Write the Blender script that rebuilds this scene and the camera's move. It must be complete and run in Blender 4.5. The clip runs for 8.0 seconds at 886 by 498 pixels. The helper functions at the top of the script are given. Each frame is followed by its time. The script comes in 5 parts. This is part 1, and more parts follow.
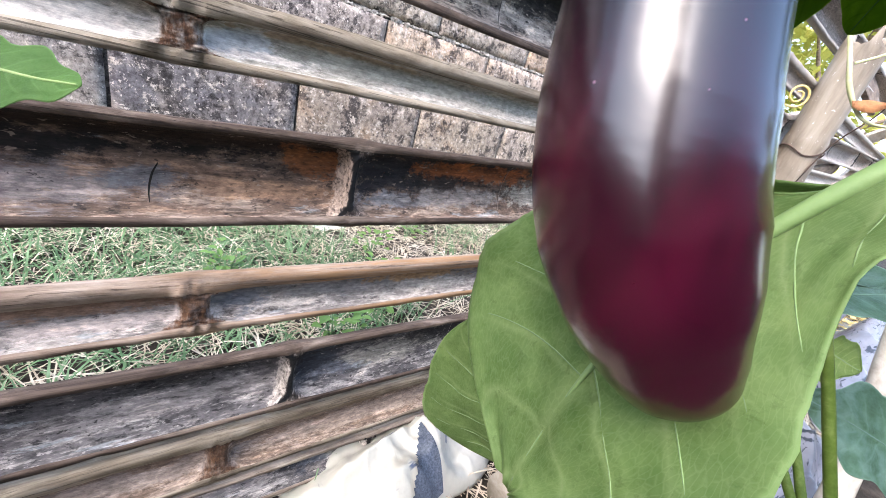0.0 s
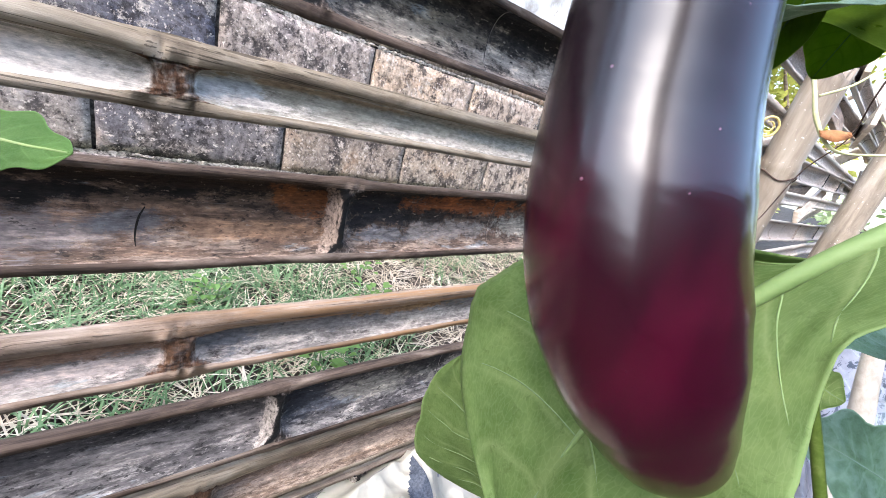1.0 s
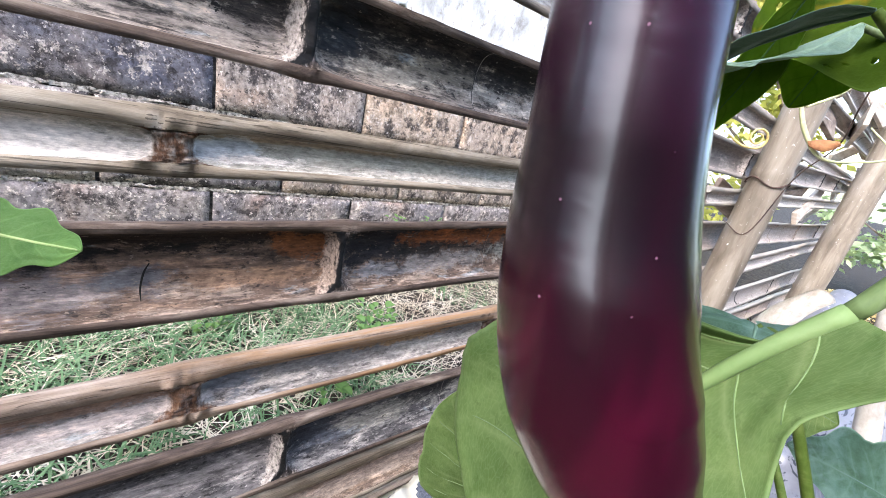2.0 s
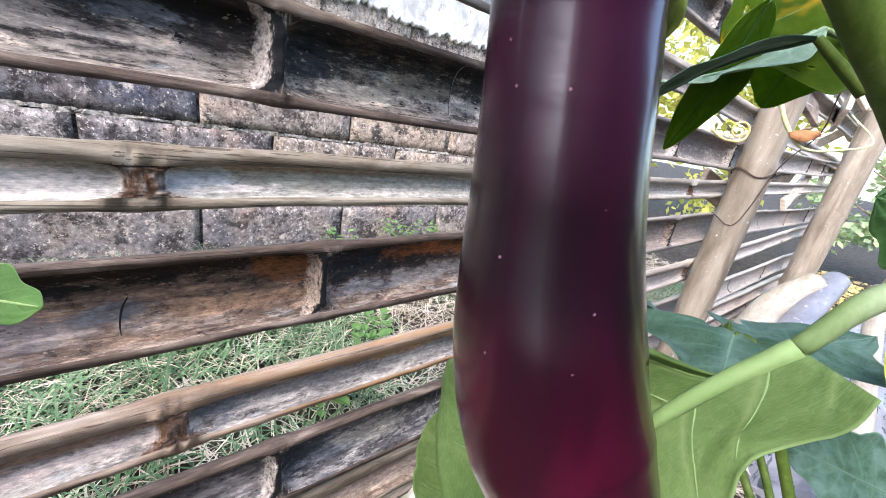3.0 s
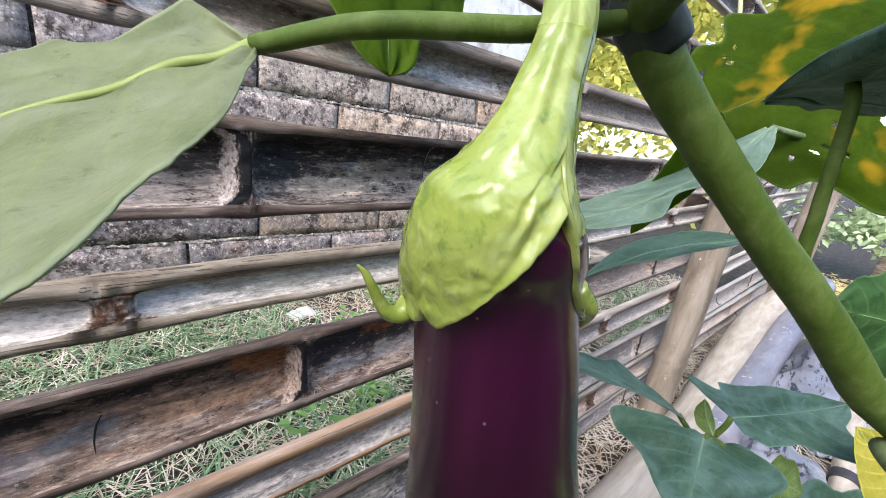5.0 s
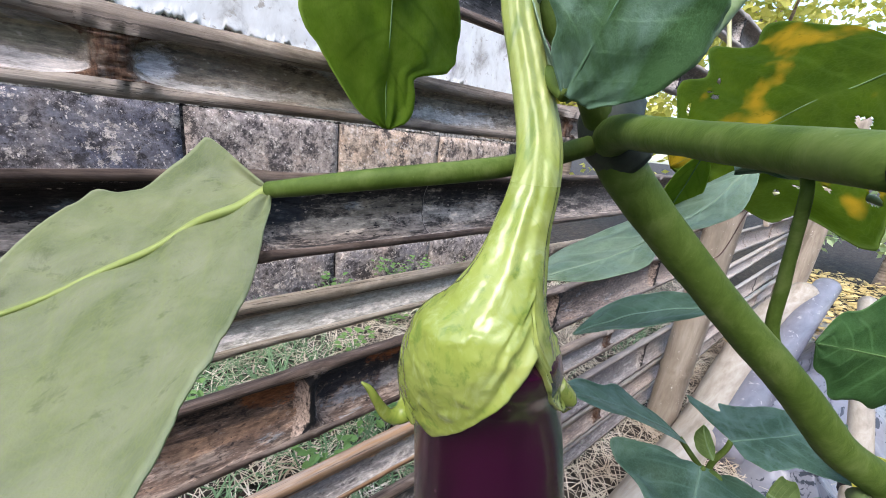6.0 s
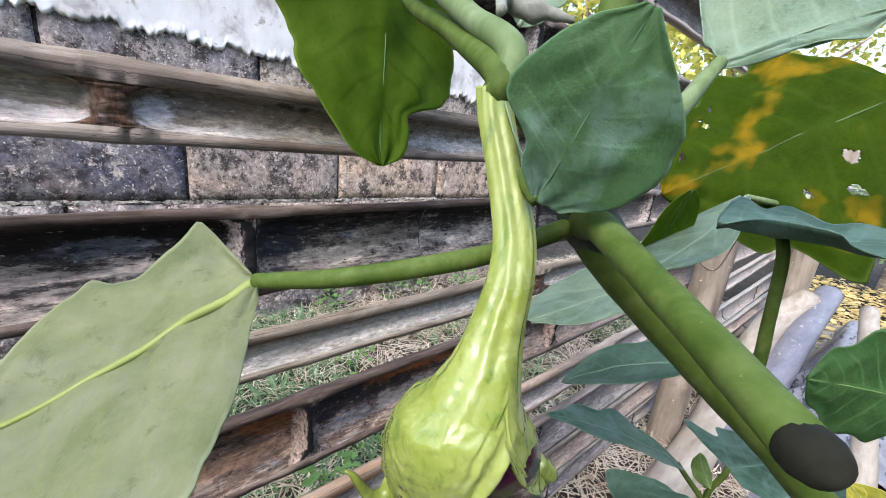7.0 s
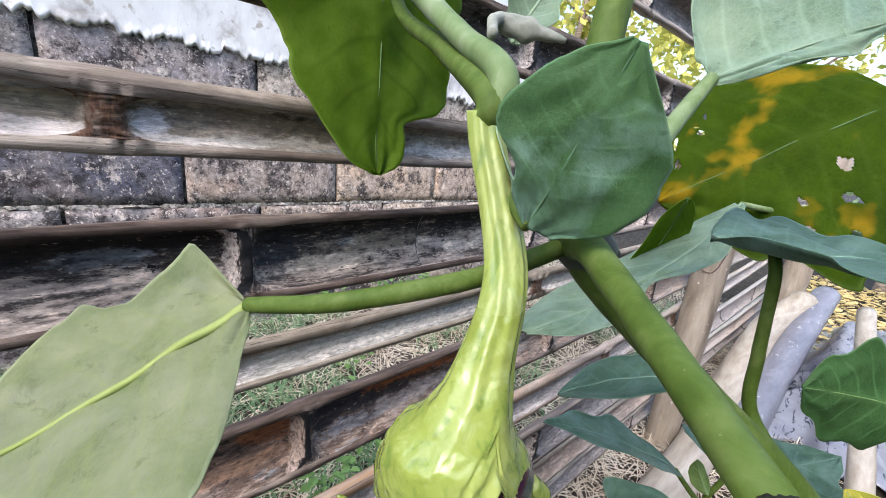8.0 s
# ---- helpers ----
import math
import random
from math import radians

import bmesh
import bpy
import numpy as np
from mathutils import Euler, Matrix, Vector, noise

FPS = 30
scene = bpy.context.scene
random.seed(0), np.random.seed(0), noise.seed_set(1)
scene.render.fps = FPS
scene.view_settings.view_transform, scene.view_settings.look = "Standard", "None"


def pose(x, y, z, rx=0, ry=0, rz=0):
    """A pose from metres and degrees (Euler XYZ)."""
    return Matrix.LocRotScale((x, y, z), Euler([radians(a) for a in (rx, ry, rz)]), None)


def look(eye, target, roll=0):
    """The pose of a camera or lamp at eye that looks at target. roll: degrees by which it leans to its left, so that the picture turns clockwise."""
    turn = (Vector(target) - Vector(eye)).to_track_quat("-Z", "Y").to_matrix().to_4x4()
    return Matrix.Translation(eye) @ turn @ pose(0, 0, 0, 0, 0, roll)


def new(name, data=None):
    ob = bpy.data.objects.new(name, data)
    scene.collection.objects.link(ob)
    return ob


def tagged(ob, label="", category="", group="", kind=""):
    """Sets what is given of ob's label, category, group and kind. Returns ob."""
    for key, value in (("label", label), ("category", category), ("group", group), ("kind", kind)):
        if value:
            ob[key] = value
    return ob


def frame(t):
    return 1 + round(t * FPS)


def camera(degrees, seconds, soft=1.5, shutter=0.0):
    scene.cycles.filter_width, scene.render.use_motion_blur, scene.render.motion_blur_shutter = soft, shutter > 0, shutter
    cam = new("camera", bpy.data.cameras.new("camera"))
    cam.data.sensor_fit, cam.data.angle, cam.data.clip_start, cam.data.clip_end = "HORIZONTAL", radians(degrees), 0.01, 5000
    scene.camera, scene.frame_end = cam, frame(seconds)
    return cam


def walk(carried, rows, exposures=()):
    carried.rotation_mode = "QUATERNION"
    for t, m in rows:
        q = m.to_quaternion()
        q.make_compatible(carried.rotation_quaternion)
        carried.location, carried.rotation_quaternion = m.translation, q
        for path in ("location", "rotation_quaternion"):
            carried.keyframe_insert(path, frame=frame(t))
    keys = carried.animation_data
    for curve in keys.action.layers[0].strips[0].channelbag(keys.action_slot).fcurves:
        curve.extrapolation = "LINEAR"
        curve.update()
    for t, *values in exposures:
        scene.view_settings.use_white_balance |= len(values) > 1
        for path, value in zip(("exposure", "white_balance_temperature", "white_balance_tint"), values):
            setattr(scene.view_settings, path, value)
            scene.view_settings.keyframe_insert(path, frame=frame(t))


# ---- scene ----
cam = camera(99.11, 8.0, soft=0.9)
# seconds, eye, yaw, pitch, roll
ROWS = [
    (0.0, 0.1216, 0.0877, 0.4357, -40.41, -22.72, 16.21),
    (0.5, 0.1200, 0.0925, 0.4412, -41.14, -20.39, 16.10),
    (1.0, 0.1201, 0.0927, 0.4465, -41.38, -19.51, 15.80),
    (1.5, 0.1184, 0.0929, 0.4594, -40.87, -18.68, 14.80),
    (3.0, 0.1285, 0.0904, 0.4807, -41.20, -18.49, 10.69),
    (3.5, 0.1315, 0.0952, 0.4935, -41.44, -18.07, 10.12),
    (4.0, 0.1362, 0.0984, 0.5080, -41.82, -17.50, 9.67),
    (4.5, 0.1413, 0.0991, 0.5199, -42.05, -17.29, 9.18),
    (6.0, 0.1384, 0.0970, 0.5528, -41.28, -16.21, 6.47),
    (6.5, 0.1423, 0.0961, 0.5588, -41.31, -15.35, 6.34),
    (7.0, 0.1411, 0.0968, 0.5684, -40.97, -15.32, 5.98),
    (7.5, 0.1422, 0.0977, 0.5758, -41.17, -14.86, 5.61),
    (8.0, 0.1424, 0.0970, 0.5724, -41.15, -15.09, 5.80),
]
walk(cam, [(t, pose(x, y, z, 90 + pitch, 0, yaw) @ pose(0, 0, 0, 0, 0, roll)) for t, x, y, z, yaw, pitch, roll in ROWS], [(0.0, 2.60), (2.0, 2.54), (4.0, 2.44), (6.0, 2.00), (8.0, 2.08)])
# ---------------------------------------------------------------- light
scene.view_settings.exposure = 1.38
world = bpy.data.worlds.new("sky")
scene.world = world
world.use_nodes = True
wn = world.node_tree
sky = wn.nodes.new("ShaderNodeTexSky")
sky.sky_type = "NISHITA"
sky.sun_disc = False
sky.sun_elevation = radians(48)
sky.sun_rotation = radians(247)
sky.air_density = 1.0
sky.dust_density = 2.0
wn.links.new(sky.outputs[0], wn.nodes["Background"].inputs[0])
wn.nodes["Background"].inputs[1].default_value = 0.15
sun = new("sun", bpy.data.lights.new("sun", "SUN"))
sun.data.energy = 0.8
sun.data.angle = radians(40)
sun.data.color = (1.0, 0.945, 0.965)
sun.matrix_basis = look((-6.2, -2.6, 7.4), (0, 0, 0))


# ---------------------------------------------------------------- tools
def smooth(e0, e1, v):
    v = min(1.0, max(0.0, (v - e0) / (e1 - e0)))
    return v * v * (3 - 2 * v)


def noise3(x, y, z, s=1.0):
    return noise.noise(Vector((x * s, y * s, z * s)))


def thing(name, at, label, category, group="", kind=""):
    ob = new(name)
    ob.empty_display_size = 0.02
    ob.location = at
    return tagged(ob, label, category, group, kind)


def part(name, bm, material, parent=None, label="", shade=True):
    me = bpy.data.meshes.new(name)
    bm.normal_update()
    bm.to_mesh(me)
    bm.free()
    for m in material if isinstance(material, (list, tuple)) else [material]:
        me.materials.append(m)
    if shade:
        me.polygons.foreach_set("use_smooth", [True] * len(me.polygons))
    ob = new(name, me)
    if parent is not None:
        ob.parent = parent
        if parent.type == "EMPTY":
            ob.matrix_parent_inverse = Matrix.Translation(-parent.location)
    if label:
        tagged(ob, label)
    return ob


def spline(pts, n):
    """n points along a smooth curve through pts."""
    pts = [Vector(p) for p in pts]
    if len(pts) == 2:
        return [pts[0].lerp(pts[1], i / (n - 1)) for i in range(n)]
    ext = [2 * pts[0] - pts[1]] + pts + [2 * pts[-1] - pts[-2]]
    out = []
    for i in range(n):
        f = i / (n - 1) * (len(pts) - 1)
        k = min(int(f), len(pts) - 2)
        t = f - k
        a, b, c, d = ext[k : k + 4]
        out.append(0.5 * (2 * b + (c - a) * t + (2 * a - 5 * b + 4 * c - d) * t * t + (3 * b - a - 3 * c + d) * t**3))
    return out


def spread(values, n):
    """n values interpolated along a list."""
    return [float(v) for v in np.interp(np.linspace(0, 1, n), np.linspace(0, 1, len(values)), values)]


def tube(bm, pts, radii, seg=12, n=None, lump=0.0, lump_scale=60.0, flute=0.0, flutes=5, mat=0, level=None):
    n = n or max(6, 5 * len(pts))
    line, rad = spline(pts, n), spread(radii, n)
    side = None
    rings = []
    for i, p in enumerate(line):
        ahead = (line[min(i + 1, n - 1)] - line[max(i - 1, 0)]).normalized()
        if level:
            ahead = ahead.lerp(Vector((0, 0, 1)), smooth(level[0], level[1], p.z)).normalized()
        if side is None:
            side = ahead.orthogonal().normalized()
        side = (side - ahead * side.dot(ahead)).normalized()
        up = ahead.cross(side)
        ring = []
        for k in range(seg):
            a = 2 * math.pi * k / seg
            r = rad[i] * (1 + flute * math.cos(flutes * a))
            q = p + r * (math.cos(a) * side + math.sin(a) * up)
            if lump:
                q += (q - p) * lump * noise.noise(q * lump_scale)
            ring.append(bm.verts.new(q))
        rings.append(ring)
    for a, b in zip(rings, rings[1:]):
        for k in range(seg):
            f = bm.faces.new((a[k], a[(k + 1) % seg], b[(k + 1) % seg], b[k]))
            f.material_index = mat
    for ring, flip in ((rings[0], True), (rings[-1], False)):
        f = bm.faces.new(ring[::-1] if flip else ring)
        f.material_index = mat
    return line, rad


def box(bm, centre, size, m=None, bevel=0.0):
    got = bmesh.ops.create_cube(bm, size=1.0)
    v = got["verts"]
    bmesh.ops.scale(bm, vec=size, verts=v)
    if m is not None:
        bmesh.ops.transform(bm, matrix=m, verts=v)
    bmesh.ops.translate(bm, vec=centre, verts=v)
    if bevel:
        es = list({e for x in v for e in x.link_edges})
        bmesh.ops.bevel(bm, geom=es, offset=bevel, segments=2, affect="EDGES", profile=0.6)


# ---------------------------------------------------------------- materials
def shader(name, rough=0.8, spec=0.3):
    m = bpy.data.materials.new(name)
    m.use_nodes = True
    b = m.node_tree.nodes["Principled BSDF"]
    b.inputs["Roughness"].default_value = rough
    b.inputs["Specular IOR Level"].default_value = spec
    return m, m.node_tree, b


def node(nt, kind, **sets):
    n = nt.nodes.new(kind)
    for k, v in sets.items():
        n.inputs[k].default_value = v
    return n


def coords(nt, scale, which="Object"):
    c, mp = nt.nodes.new("ShaderNodeTexCoord"), nt.nodes.new("ShaderNodeMapping")
    mp.inputs["Scale"].default_value = scale
    nt.links.new(c.outputs[which], mp.inputs["Vector"])
    return mp.outputs[0]


def grain(nt, vec, scale, detail=6.0, rough=0.6, distort=0.0):
    n = node(nt, "ShaderNodeTexNoise", Scale=scale, Detail=detail, Roughness=rough, Distortion=distort)
    nt.links.new(vec, n.inputs["Vector"])
    return n.outputs["Fac"]


def ramp(nt, fac, stops):
    r = nt.nodes.new("ShaderNodeValToRGB")
    e = r.color_ramp.elements
    e[0].position, e[0].color = stops[0][0], (*stops[0][1], 1)
    e[1].position, e[1].color = stops[-1][0], (*stops[-1][1], 1)
    for p, c in stops[1:-1]:
        x = e.new(p)
        x.color = (*c, 1)
    nt.links.new(fac, r.inputs[0])
    return r.outputs[0]


def mask(nt, fac, lo, hi):
    r = nt.nodes.new("ShaderNodeMapRange")
    r.inputs["From Min"].default_value, r.inputs["From Max"].default_value = lo, hi
    nt.links.new(fac, r.inputs["Value"])
    return r.outputs[0]


def blend(nt, fac, a, b, kind="MIX"):
    x = nt.nodes.new("ShaderNodeMix")
    x.data_type, x.blend_type = "RGBA", kind
    if isinstance(fac, float):
        x.inputs[0].default_value = fac
    else:
        nt.links.new(fac, x.inputs[0])
    for sock, v in ((x.inputs[6], a), (x.inputs[7], b)):
        if isinstance(v, tuple):
            sock.default_value = (*v, 1)
        else:
            nt.links.new(v, sock)
    return x.outputs[2]


def bump(nt, bsdf, height, strength, distance):
    b = node(nt, "ShaderNodeBump", Strength=strength, Distance=distance)
    nt.links.new(height, b.inputs["Height"])
    nt.links.new(b.outputs[0], bsdf.inputs["Normal"])


def times(nt, a, b):
    x = nt.nodes.new("ShaderNodeMath")
    x.operation = "MULTIPLY"
    nt.links.new(a, x.inputs[0])
    if isinstance(b, float):
        x.inputs[1].default_value = b
    else:
        nt.links.new(b, x.inputs[1])
    return x.outputs[0]


def bamboo_inside(name, base, pale, dark, knot, pale_at=0.55, pale_tilt=0.10, dark_at=0.56, dark_tilt=0.10, speck=0.5, bloom_at=0.66, seed=0.0, rough=0.75, stains=(), strength=1.0, mottle=0.5, lip=None):
    """The weathered inner side of split bamboo: long fibres, mould, stains, and a rougher knot at each node.
    The sheet's own coordinates are the distance from the node and the height across the culm."""
    m, nt, b = shader(name, rough, 0.3)
    c = nt.nodes.new("ShaderNodeTexCoord")
    shift = node(nt, "ShaderNodeMapping")
    shift.inputs["Location"].default_value = (seed, seed * 1.7, seed * 0.6)
    nt.links.new(c.outputs["Object"], shift.inputs["Vector"])
    own = nt.nodes.new("ShaderNodeSeparateXYZ")
    nt.links.new(c.outputs["UV"], own.inputs[0])
    near, across = own.outputs[0], own.outputs[1]
    cup = nt.nodes.new("ShaderNodeUVMap")
    cup.uv_map = "side"
    sided = nt.nodes.new("ShaderNodeSeparateXYZ")
    nt.links.new(cup.outputs[0], sided.inputs[0])

    def vec(s):
        mp = node(nt, "ShaderNodeMapping")
        mp.inputs["Scale"].default_value = s
        nt.links.new(shift.outputs[0], mp.inputs["Vector"])
        return mp.outputs[0]

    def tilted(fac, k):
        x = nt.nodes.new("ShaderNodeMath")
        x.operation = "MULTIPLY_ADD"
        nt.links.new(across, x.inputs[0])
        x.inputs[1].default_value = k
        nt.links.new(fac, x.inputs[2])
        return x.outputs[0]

    fibres = grain(nt, vec((9, 420, 420)), 1.0, 5.0, 0.7)
    fine = grain(nt, vec((190, 420, 420)), 1.0, 4.0, 0.65)
    col = ramp(nt, grain(nt, vec((18, 40, 40)), 1.0, 9.0, 0.78), [(0.36, base[0]), (0.66, base[1])])
    streak = grain(nt, vec((22, 100, 100)), 1.0, 9.0, 0.80)
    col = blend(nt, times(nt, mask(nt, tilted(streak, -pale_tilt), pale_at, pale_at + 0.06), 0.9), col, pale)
    bloom = grain(nt, vec((13, 60, 60)), 1.7, 6.0, 0.65, 0.5)
    col = blend(nt, times(nt, mask(nt, bloom, bloom_at, bloom_at + 0.05), 0.7), col, (0.27, 0.31, 0.33))
    blotch = grain(nt, vec((30, 58, 58)), 1.2, 9.0, 0.80)
    # more mould near the top, with shade under the upper rim painted in
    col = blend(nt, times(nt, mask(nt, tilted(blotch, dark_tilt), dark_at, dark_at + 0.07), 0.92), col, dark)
    pits = grain(nt, vec((95, 150, 150)), 1.3, 4.0, 0.65)
    col = blend(nt, times(nt, mask(nt, pits, 0.60, 0.66), speck), col, dark)
    # single stains: distance along the fence, height across the culm, their half sizes, colour and strength
    for n, (sx, sv, rx, rv, tint, much) in enumerate(stains):
        at = nt.nodes.new("ShaderNodeCombineXYZ")
        here = nt.nodes.new("ShaderNodeSeparateXYZ")
        nt.links.new(c.outputs["Object"], here.inputs[0])
        nt.links.new(here.outputs[0], at.inputs[0])
        nt.links.new(across, at.inputs[1])
        off = node(nt, "ShaderNodeMapping")
        off.inputs["Scale"].default_value = (1 / rx, 1 / rv, 1)
        off.inputs["Location"].default_value = (-sx / rx, -sv / rv, 0)
        nt.links.new(at.outputs[0], off.inputs["Vector"])
        size = nt.nodes.new("ShaderNodeVectorMath")
        size.operation = "LENGTH"
        nt.links.new(off.outputs[0], size.inputs[0])
        rag = nt.nodes.new("ShaderNodeMath")
        rag.operation = "MULTIPLY_ADD"
        nt.links.new(grain(nt, vec((34 + 5 * n, 90, 90)), 1.0, 8.0, 0.78), rag.inputs[0])
        rag.inputs[1].default_value = 4.2
        nt.links.new(size.outputs["Value"], rag.inputs[2])
        col = blend(nt, times(nt, mask(nt, rag.outputs[0], 3.20, 2.78), much), col, tint)
    # mould and bare flecks drawn out along the fibres, with crisp edges
    flecks = grain(nt, vec((38, 150, 150)), 1.0, 8.0, 0.74, 0.3)
    tone = ramp(nt, flecks, [(0.36, (0.16, 0.16, 0.165)), (0.42, (0.55, 0.55, 0.55)), (0.46, (0.92, 0.92, 0.92)), (0.54, (1.05, 1.05, 1.05)), (0.58, (1.7, 1.66, 1.6)), (0.64, (2.3, 2.2, 2.05))])
    col = blend(nt, mottle, col, blend(nt, 1.0, col, tone, "MULTIPLY"))
    crumbs = grain(nt, vec((170, 330, 330)), 1.0, 3.0, 0.6)
    col = blend(nt, times(nt, mask(nt, crumbs, 0.645, 0.675), mottle), col, pale)
    col = blend(nt, times(nt, mask(nt, crumbs, 0.345, 0.315), mottle), col, dark)
    # paler towards the open end of the fence: brighter light there put into the colour
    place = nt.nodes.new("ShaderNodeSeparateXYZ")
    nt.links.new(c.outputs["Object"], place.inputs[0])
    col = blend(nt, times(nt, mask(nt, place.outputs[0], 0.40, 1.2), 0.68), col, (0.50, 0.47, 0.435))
    # knot
    edge = nt.nodes.new("ShaderNodeMath")
    edge.operation = "MULTIPLY_ADD"
    nt.links.new(grain(nt, vec((260, 180, 180)), 1.0, 3.0, 0.6), edge.inputs[0])
    edge.inputs[1].default_value = 0.002
    nt.links.new(near, edge.inputs[2])
    wood = ramp(nt, grain(nt, vec((420, 160, 90)), 1.0, 6.0, 0.7, 0.8), [(0.34, knot[0]), (0.52, knot[1]), (0.70, knot[2])])
    col = blend(nt, mask(nt, edge.outputs[0], 0.0019, 0.0009), col, wood)
    if lip:
        # pale frayed lining on one side of the node wall, shaded gap painted black on the other
        fray = nt.nodes.new("ShaderNodeMath")
        fray.operation = "MULTIPLY_ADD"
        nt.links.new(grain(nt, vec((330, 120, 120)), 1.0, 5.0, 0.7), fray.inputs[0])
        fray.inputs[1].default_value = 0.012
        nt.links.new(sided.outputs[0], fray.inputs[2])
        col = blend(nt, times(nt, mask(nt, fray.outputs[0], -0.0030, -0.0014), mask(nt, fray.outputs[0], 0.0044, 0.0030)), col, ramp(nt, grain(nt, vec((420, 300, 300)), 1.0, 4.0, 0.7), [(0.36, tuple(x * 0.16 for x in lip)), (0.47, tuple(x * 0.7 for x in lip)), (0.6, lip)]))
        col = blend(nt, times(nt, mask(nt, fray.outputs[0], 0.0036, 0.0048), mask(nt, fray.outputs[0], 0.0120, 0.0098)), col, (0.010, 0.010, 0.011))
    tone = ramp(nt, fibres, [(0.28, (0.80, 0.80, 0.80)), (0.5, (1, 1, 1)), (0.72, (1.18, 1.18, 1.18))])
    col = blend(nt, 1.0, col, tone, "MULTIPLY")
    tone = ramp(nt, fine, [(0.30, (0.60, 0.60, 0.60)), (0.5, (1, 1, 1)), (0.70, (1.35, 1.35, 1.35))])
    col = blend(nt, 1.0, col, tone, "MULTIPLY")
    col = blend(nt, 1.0, col, (1.15 * strength, 1.09 * strength, 1.08 * strength), "MULTIPLY")
    nt.links.new(col, b.inputs["Base Color"])
    add = nt.nodes.new("ShaderNodeMath")
    nt.links.new(fibres, add.inputs[0])
    nt.links.new(blotch, add.inputs[1])
    bump(nt, b, add.outputs[0], 0.6, 0.0014)
    return m


def streaky(name, stops, scale, rough=0.75, strength=0.4, dist=0.001, spot=None, spec=0.3, size=1.0):
    m, nt, b = shader(name, rough, spec)
    v = coords(nt, scale)
    f = grain(nt, v, size, 6.0, 0.65, 0.3)
    col = ramp(nt, f, stops)
    if spot:
        col = blend(nt, mask(nt, grain(nt, coords(nt, (1, 1, 1)), spot[1], 5.0, 0.7), spot[2], spot[3]), col, spot[0])
    nt.links.new(col, b.inputs["Base Color"])
    bump(nt, b, f, strength, dist)
    return m


def leaf_material(name, top, under, spot=None, glow=0.35, vein=None, fuzz=0.0, ribbed=0.55, gloss=0.18, patch=None):
    """Leaf blade with soft side veins and a pale margin; light shines through it.
    The sheet's own coordinates run along the midrib and across to the edges."""
    m, nt, b = shader(name, 0.62, gloss)
    v = coords(nt, (1, 1, 1))
    g = grain(nt, v, 110.0, 6.0, 0.68, 0.3)
    f = grain(nt, v, 420.0, 4.0, 0.6)
    col = ramp(nt, g, [(0.34, top), (0.66, under)])
    col = blend(nt, 1.0, col, ramp(nt, grain(nt, v, 38.0, 4.0, 0.6), [(0.34, (0.68, 0.74, 0.66)), (0.5, (1, 1, 1)), (0.66, (1.30, 1.24, 1.25))]), "MULTIPLY")
    if patch:
        col = blend(nt, times(nt, mask(nt, grain(nt, v, 60.0, 5.0, 0.62, 0.6), 0.46, 0.66), 0.5), col, patch)

    def calc(kind, a, b_):
        x = nt.nodes.new("ShaderNodeMath")
        x.operation = kind
        for sock, val in zip(x.inputs, (a, b_)):
            if isinstance(val, float):
                sock.default_value = val
            else:
                nt.links.new(val, sock)
        return x.outputs[0]

    own = nt.nodes.new("ShaderNodeSeparateXYZ")
    c = nt.nodes.new("ShaderNodeTexCoord")
    nt.links.new(c.outputs["UV"], own.inputs[0])
    off = calc("ABSOLUTE", own.outputs[1], 0.0)
    hand = calc("MULTIPLY", calc("GREATER_THAN", own.outputs[1], 0.0), 0.035)
    run = calc("SUBTRACT", calc("SUBTRACT", own.outputs[0], calc("MULTIPLY", calc("POWER", off, 1.25), 0.20)), hand)
    wobble = calc("MULTIPLY", grain(nt, v, 38.0, 4.0, 0.55), 0.07)
    gap = calc("PINGPONG", calc("ADD", calc("SUBTRACT", run, 0.085), wobble), 0.0725)
    sides = calc("MULTIPLY", mask(nt, gap, 0.016, 0.0), mask(nt, off, 1.0, 0.5))
    mid = mask(nt, off, 0.09, 0.0)
    ribs = calc("MAXIMUM", sides, mid)
    vein = vein or tuple(min(1.0, x * 1.7 + 0.02) for x in under)
    col = blend(nt, calc("MULTIPLY", ribs, ribbed), col, vein)
    cells = nt.nodes.new("ShaderNodeTexVoronoi")
    cells.feature = "DISTANCE_TO_EDGE"
    cells.inputs["Scale"].default_value = 34.0
    nt.links.new(c.outputs["UV"], cells.inputs["Vector"])
    net = mask(nt, cells.outputs["Distance"], 0.10, 0.0)
    col = blend(nt, calc("MULTIPLY", net, 0.22), col, vein)
    if spot:
        w = grain(nt, v, 26.0, 3.0, 0.5)
        col = blend(nt, times(nt, mask(nt, w, 0.575, 0.65), 0.9), col, spot)
    if fuzz:
        col = blend(nt, calc("MULTIPLY", mask(nt, grain(nt, v, 62.0, 4.0, 0.58, 0.5), 0.45, 0.66), fuzz), col, (0.27, 0.41, 0.38))
        b.inputs["Sheen Weight"].default_value = fuzz * 0.5
        b.inputs["Sheen Roughness"].default_value = 0.5
        b.inputs["Sheen Tint"].default_value = (0.62, 0.82, 0.80, 1)
    col = blend(nt, calc("MULTIPLY", mask(nt, off, 0.955, 0.985), 0.35), col, tuple(min(1.0, x * 2.2 + 0.05) for x in under))
    freckles = calc("MULTIPLY", mask(nt, grain(nt, v, 260.0, 5.0, 0.7, 0.4), 0.58, 0.68), 0.45)
    col = blend(nt, freckles, col, tuple(x * 0.45 for x in top))
    nt.links.new(col, b.inputs["Base Color"])
